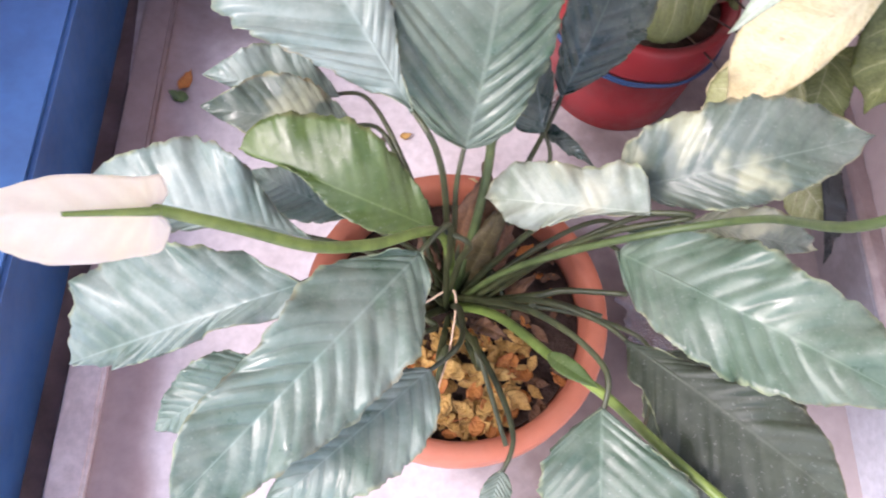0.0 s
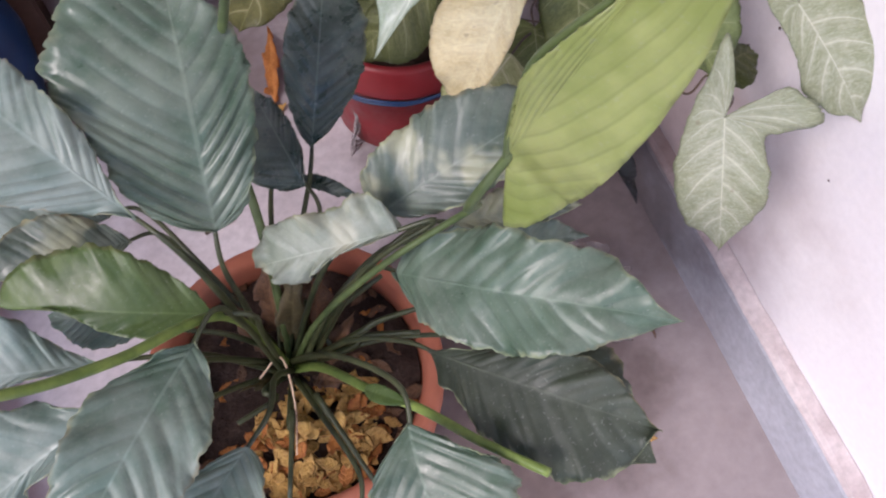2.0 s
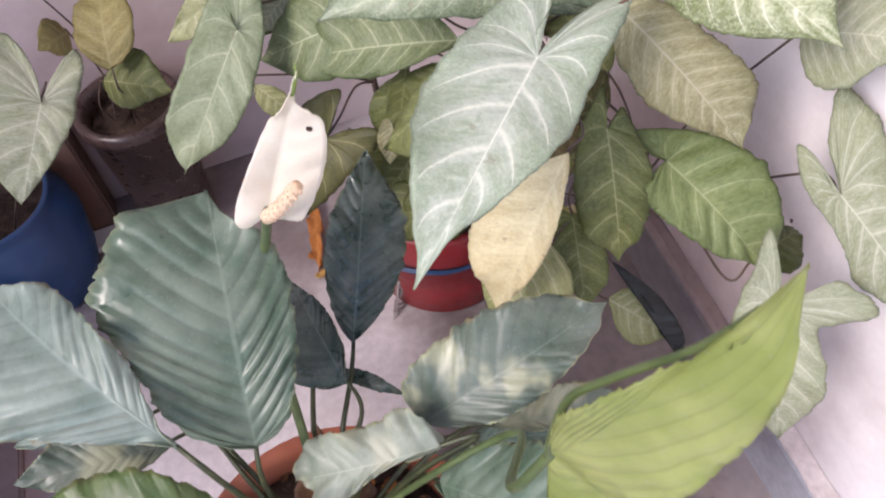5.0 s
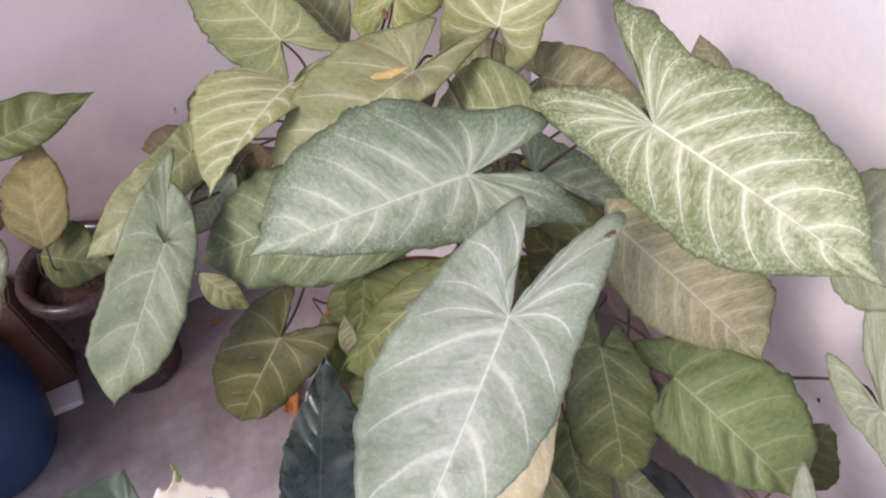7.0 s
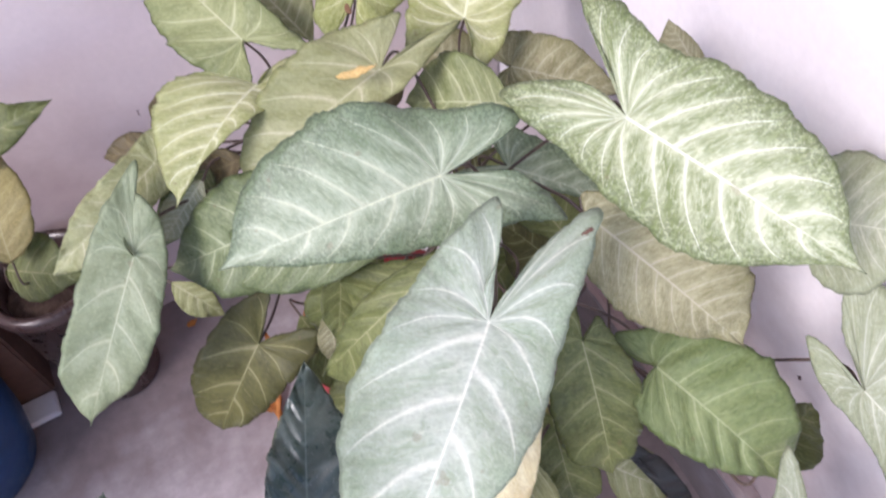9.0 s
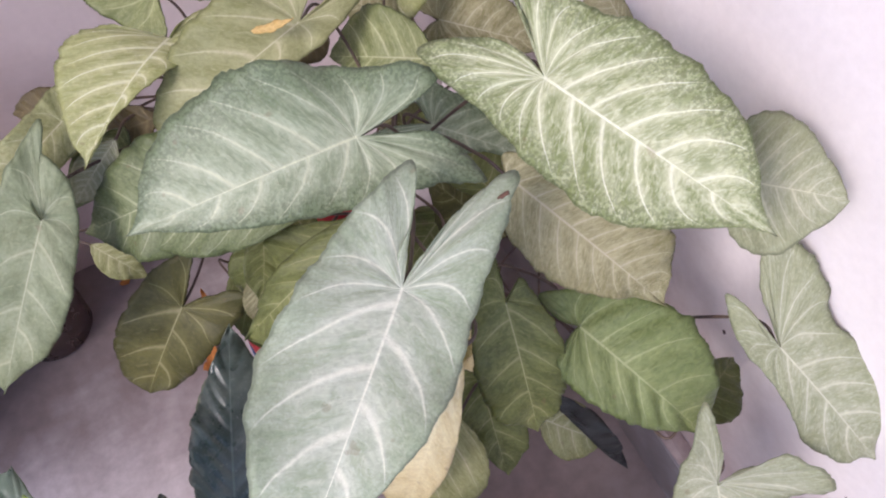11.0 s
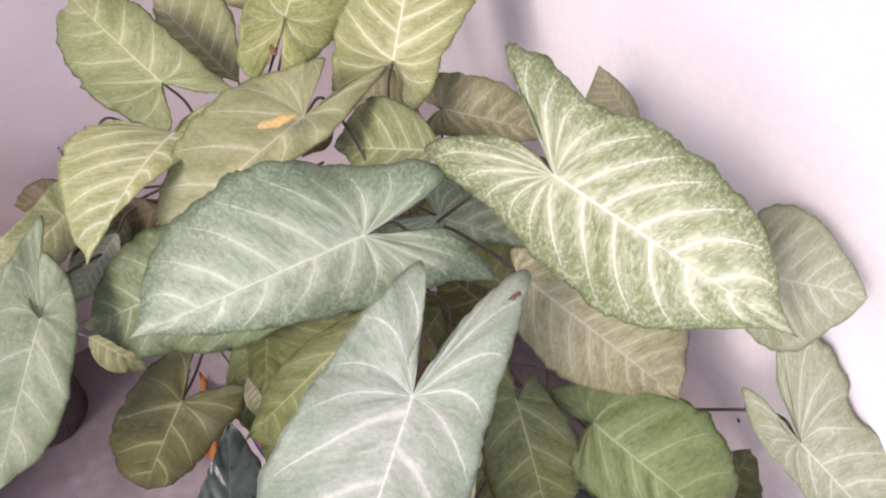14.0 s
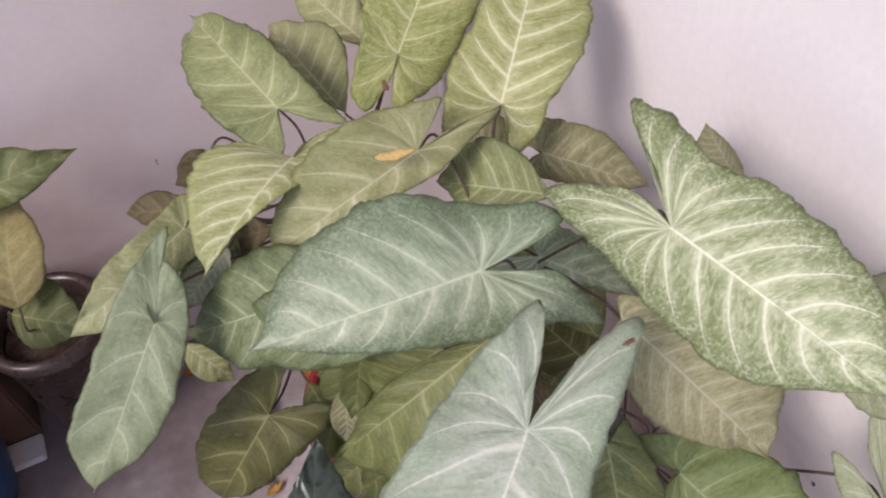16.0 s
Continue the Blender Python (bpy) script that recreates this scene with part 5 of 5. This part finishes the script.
grow_blade(bm, blade_frame((0.150, 0.170, 0.362), (0.178, 0.132, 0.397), 20), (lance_edge((0.4, 0.13)), lance_edge((0.4, -0.13))), 0.05, 0.4, 0.01, 0.0, seed=5, ns=20, nr=5)
finish_blade("sheath", bm, lily_fresh, front_stalk)
bm = bmesh.new()
tube(bm, [(0.061, 0.257, 0.250), (0.089, 0.262, 0.270), (0.086, 0.220, 0.250), (0.071, 0.174, 0.240)], 0.0013, 0.0008, 6, 6)
dry_stalk = part("dry_stalk", bm, spadix_mat, None, "thin bleached dry stalk")
settle(dry_stalk, lily_plant)
for a, b_ in (((0.127, 0.281, 0.270), (0.147, 0.245, 0.240)), ((0.189, 0.248, 0.300), (0.236, 0.232, 0.330)), ((0.171, 0.247, 0.280), (0.220, 0.222, 0.300)), ((0.108, 0.220, 0.250), (0.131, 0.119, 0.240)), ((0.080, 0.210, 0.250), (0.053, 0.136, 0.250)), ((0.154, 0.274, 0.300), (0.203, 0.273, 0.340)), ((0.071, 0.232, 0.250), (0.032, 0.216, 0.270)), ((0.145, 0.334, 0.260), (0.149, 0.328, 0.280))):
    bm = bmesh.new()
    tube(bm, [CROWN, (Vector(CROWN) + Vector(b_)) / 2 + Vector((0, 0, 0.012)), a, b_], 0.0042, 0.0024, 8, 6)
    settle(part("petiole", bm, stalk_dark, None), lily_plant)


# withered leaf sheaths round the crown
WITHERED = [((0.112, 0.300, 0.215), (0.128, 0.372, 0.315), 20, 0.16, rotten_leaf), ((0.100, 0.305, 0.215), (0.112, 0.350, 0.330), -25, 0.13, rotten_leaf),
            ((0.122, 0.292, 0.215), (0.152, 0.345, 0.290), 60, 0.18, rotten_leaf), ((0.128, 0.312, 0.225), (0.124, 0.375, 0.285), 70, 0.16, TONES["sun"]),
            ((0.082, 0.292, 0.215), (0.060, 0.335, 0.280), -50, 0.14, rotten_leaf), ((0.126, 0.262, 0.215), (0.168, 0.272, 0.280), 30, 0.15, rotten_leaf),
            ((0.112, 0.246, 0.215), (0.140, 0.215, 0.262), 10, 0.14, rotten_leaf), ((0.076, 0.262, 0.215), (0.046, 0.248, 0.265), -20, 0.14, TONES["brown"]),
            ((0.105, 0.285, 0.215), (0.135, 0.320, 0.350), 10, 0.10, TONES["brown"])]
for k, (foot, end, turn, wide, mat) in enumerate(WITHERED):
    bm = bmesh.new()
    grow_blade(bm, blade_frame(foot, end, turn), (lance_edge((0.4, wide)), lance_edge((0.4, -wide))), 0.10, 0.55, 0.05, 0.0, seed=900 + k, ns=26, nr=6, ragged=0.05, dip=0.1)
    settle(finish_blade("withered_sheath", bm, mat, None, "withered papery leaf sheath at the crown", 0.0005), lily_plant)


# ---------------------------------------------------------------- fallen leaves
def fallen(centre, length, width, yaw, pitch, roll, material, label, group, seed, curl=0.25, wave=0.05):
    bm = bmesh.new()
    fr = (Vector((-length / 2, 0, 0)), Vector((1, 0, 0)), Vector((0, 1, 0)), Vector((0, 0, 1)), length)
    grow_blade(bm, fr, (lance_edge((0.45, width / 2)), lance_edge((0.45, -width / 2))), -curl * 0.5, curl, wave, 0.0, seed=seed, ns=14, nr=4, ragged=0.03)
    ob = finish_blade("fallen_leaf", bm, material, None, label, 0.0005)
    tagged(ob, label, "fallen leaf", group)
    ob.matrix_basis = pose(*centre, pitch, roll, yaw)
    return ob


rnd = random.Random(12)
for i in range(150):
    a, r = rnd.uniform(0, 6.283), math.sqrt(rnd.random())
    x, y = 0.098 + 0.078 * r * math.cos(a), 0.190 + 0.056 * r * math.sin(a)
    high = 0.217 + 0.016 * (1 - r) * rnd.random() + 0.006 * rnd.random()
    fallen((x, y, high), rnd.uniform(0.016, 0.032), rnd.uniform(0.45, 0.65), rnd.uniform(0, 360), rnd.uniform(-35, 35), rnd.uniform(-30, 30),
           orange_leaf if rnd.random() < 0.2 else dry_leaf, "small dry yellow leaf lying on the soil of the terracotta pot", "dry leaves in the pot", i, rnd.uniform(0.1, 0.5))
rnd = random.Random(77)
for i in range(60):
    a, r = rnd.uniform(0, 6.283), 0.045 + 0.085 * math.sqrt(rnd.random())
    fallen((0.096 + r * math.cos(a), 0.257 + r * math.sin(a), 0.2145 + 0.005 * rnd.random()), rnd.uniform(0.014, 0.030), rnd.uniform(0.4, 0.65), rnd.uniform(0, 360), rnd.uniform(-25, 25),
           rnd.uniform(-20, 20), rnd.choice((orange_leaf, rotten_leaf, rotten_leaf)), "small rotting brown leaf lying on the soil of the terracotta pot", "dry leaves in the pot", 500 + i, rnd.uniform(0.1, 0.5))
fallen((-0.244, 0.696, 0.008), 0.04, 0.45, 70, 6, 5, orange_leaf, "dry orange leaf on the floor", "fallen leaves on the floor", 200)
fallen((-0.252, 0.669, 0.008), 0.035, 0.5, 150, -6, 5, lily_fresh, "small green leaf on the floor", "fallen leaves on the floor", 201)
fallen((0.069, 0.600, 0.008), 0.018, 0.6, 20, 6, 5, dry_leaf, "small dry leaf on the floor", "fallen leaves on the floor", 202)
fallen((0.038, 0.595, 0.008), 0.018, 0.5, 80, -6, 5, stalk_brown, "small brown leaf on the floor", "fallen leaves on the floor", 203)
fallen((0.139, 1.010, 0.008), 0.02, 0.6, 20, 6, 5, orange_leaf, "small orange leaf on the floor", "fallen leaves on the floor", 204)
fallen((0.201, 0.765, 0.008), 0.03, 0.5, 20, -6, 5, dry_leaf, "small dry leaf on the floor", "fallen leaves on the floor", 205)
fallen((0.469, 0.084, 0.008), 0.03, 0.5, -30, 6, 5, dry_leaf, "small dry leaf on the floor", "fallen leaves on the floor", 206)
fallen((0.552, 0.205, 0.008), 0.020, 0.18, 70, 4, 5, rotten_leaf, "thin black dry leaf shred on the floor", "fallen leaves on the floor", 210)
fallen((0.308, 0.926, 0.008), 0.05, 0.4, 80, -6, 5, orange_leaf, "dry orange leaf by the red pot", "fallen leaves on the floor", 207)
fallen((0.202, 0.805, 0.008), 0.03, 0.6, 20, 6, 5, orange_leaf, "small orange leaf on the floor", "fallen leaves on the floor", 208)
fallen((0.398, 0.653, 0.652), 0.034, 0.32, -25, 0, -12, pale_dry_leaf, "pale yellow fallen leaf resting on a large leaf", "fallen leaves on the plants", 300, 0.1, 0.015)


# ---------------------------------------------------------------- loose things on the floor
bm = bmesh.new()
grow_blade(bm, blade_frame((0.237, 0.925, 0.008), (0.197, 0.768, 0.006), 12), (lance_edge((0.5, 0.075)), lance_edge((0.5, -0.075))), 0.03, 0.35, 0.03, 0.0, seed=41, ns=30, nr=5, ragged=0.03)
long_leaf = finish_blade("fallen_leaf", bm, orange_leaf, None, "", 0.0005)
tagged(long_leaf, "long curled dry orange leaf lying on the floor", "fallen leaf", "fallen leaves on the floor")
frayed, _nt, _p = shader("frayed_grey_cloth", 0.9, 0.2)
_nt.links.new(ramp(_nt, noise_of(_nt, 220), [(0.3, (0.16, 0.13, 0.13)), (0.7, (0.48, 0.43, 0.42))]), _p.inputs["Base Color"])
strip = thing("cloth_strip", "frayed grey strip of cloth hanging down the red pot", "cloth strip", at=(0.297, 0.655, 0))
rnd = random.Random(31)
for k in range(9):
    bm = bmesh.new()
    j = [Vector((rnd.uniform(-0.004, 0.004), rnd.uniform(-0.004, 0.004), 0)) for _ in range(4)]
    tube(bm, [Vector((0.005, 0.004, 0.135)) + j[0], Vector((0.000, 0.001, 0.09)) + j[1], Vector((-0.004, -0.002, 0.045)) + j[2],
              Vector((-0.010, -0.003, 0.012)) + j[3] * 2, Vector((-0.022 + 0.004 * k, -0.018 + 0.003 * k, 0.0025))], 0.0014, 0.0009, 5, 5)
    part("strand", bm, frayed, strip)
bag_mat, _nt, _p = shader("clear_plastic_film", 0.16, 0.9)
_p.inputs["Base Color"].default_value = (0.30, 0.26, 0.26, 1)
_p.inputs["Alpha"].default_value = 0.26
bm = bmesh.new()
bmesh.ops.create_icosphere(bm, subdivisions=5, radius=1.0)
for v in bm.verts:
    c = v.co.copy()
    k = 0.80 + 0.45 * noise.noise(c * 1.6) + 0.40 * abs(noise.noise(c * 3.1)) + 0.22 * abs(noise.noise(c * 7.0)) + 0.06 * noise.noise(c * 17.0)
    v.co = Vector((c.x * 0.105, c.y * 0.070, max(c.z, -0.45) * 0.045)) * k
plastic_bag = part("plastic_bag", bm, bag_mat, None, smooth=False)
tagged(plastic_bag, "crumpled clear plastic bag lying on the floor", "plastic bag")
plastic_bag.matrix_basis = pose(0.455, 0.290, 0.024, 0, 0, -15)
slab("brick", (-0.225, 1.012, 0.0), (-0.085, 1.074, 0.215), clay_brown, 0.004)
tagged(bpy.data.objects["brick"], "brown clay brick standing against the back wall", "brick")
slab("tile_piece", (-0.205, 0.965, 0.0), (-0.085, 1.008, 0.012), wall_paint, 0.002)
tagged(bpy.data.objects["tile_piece"], "broken white tile piece on the floor", "tile")
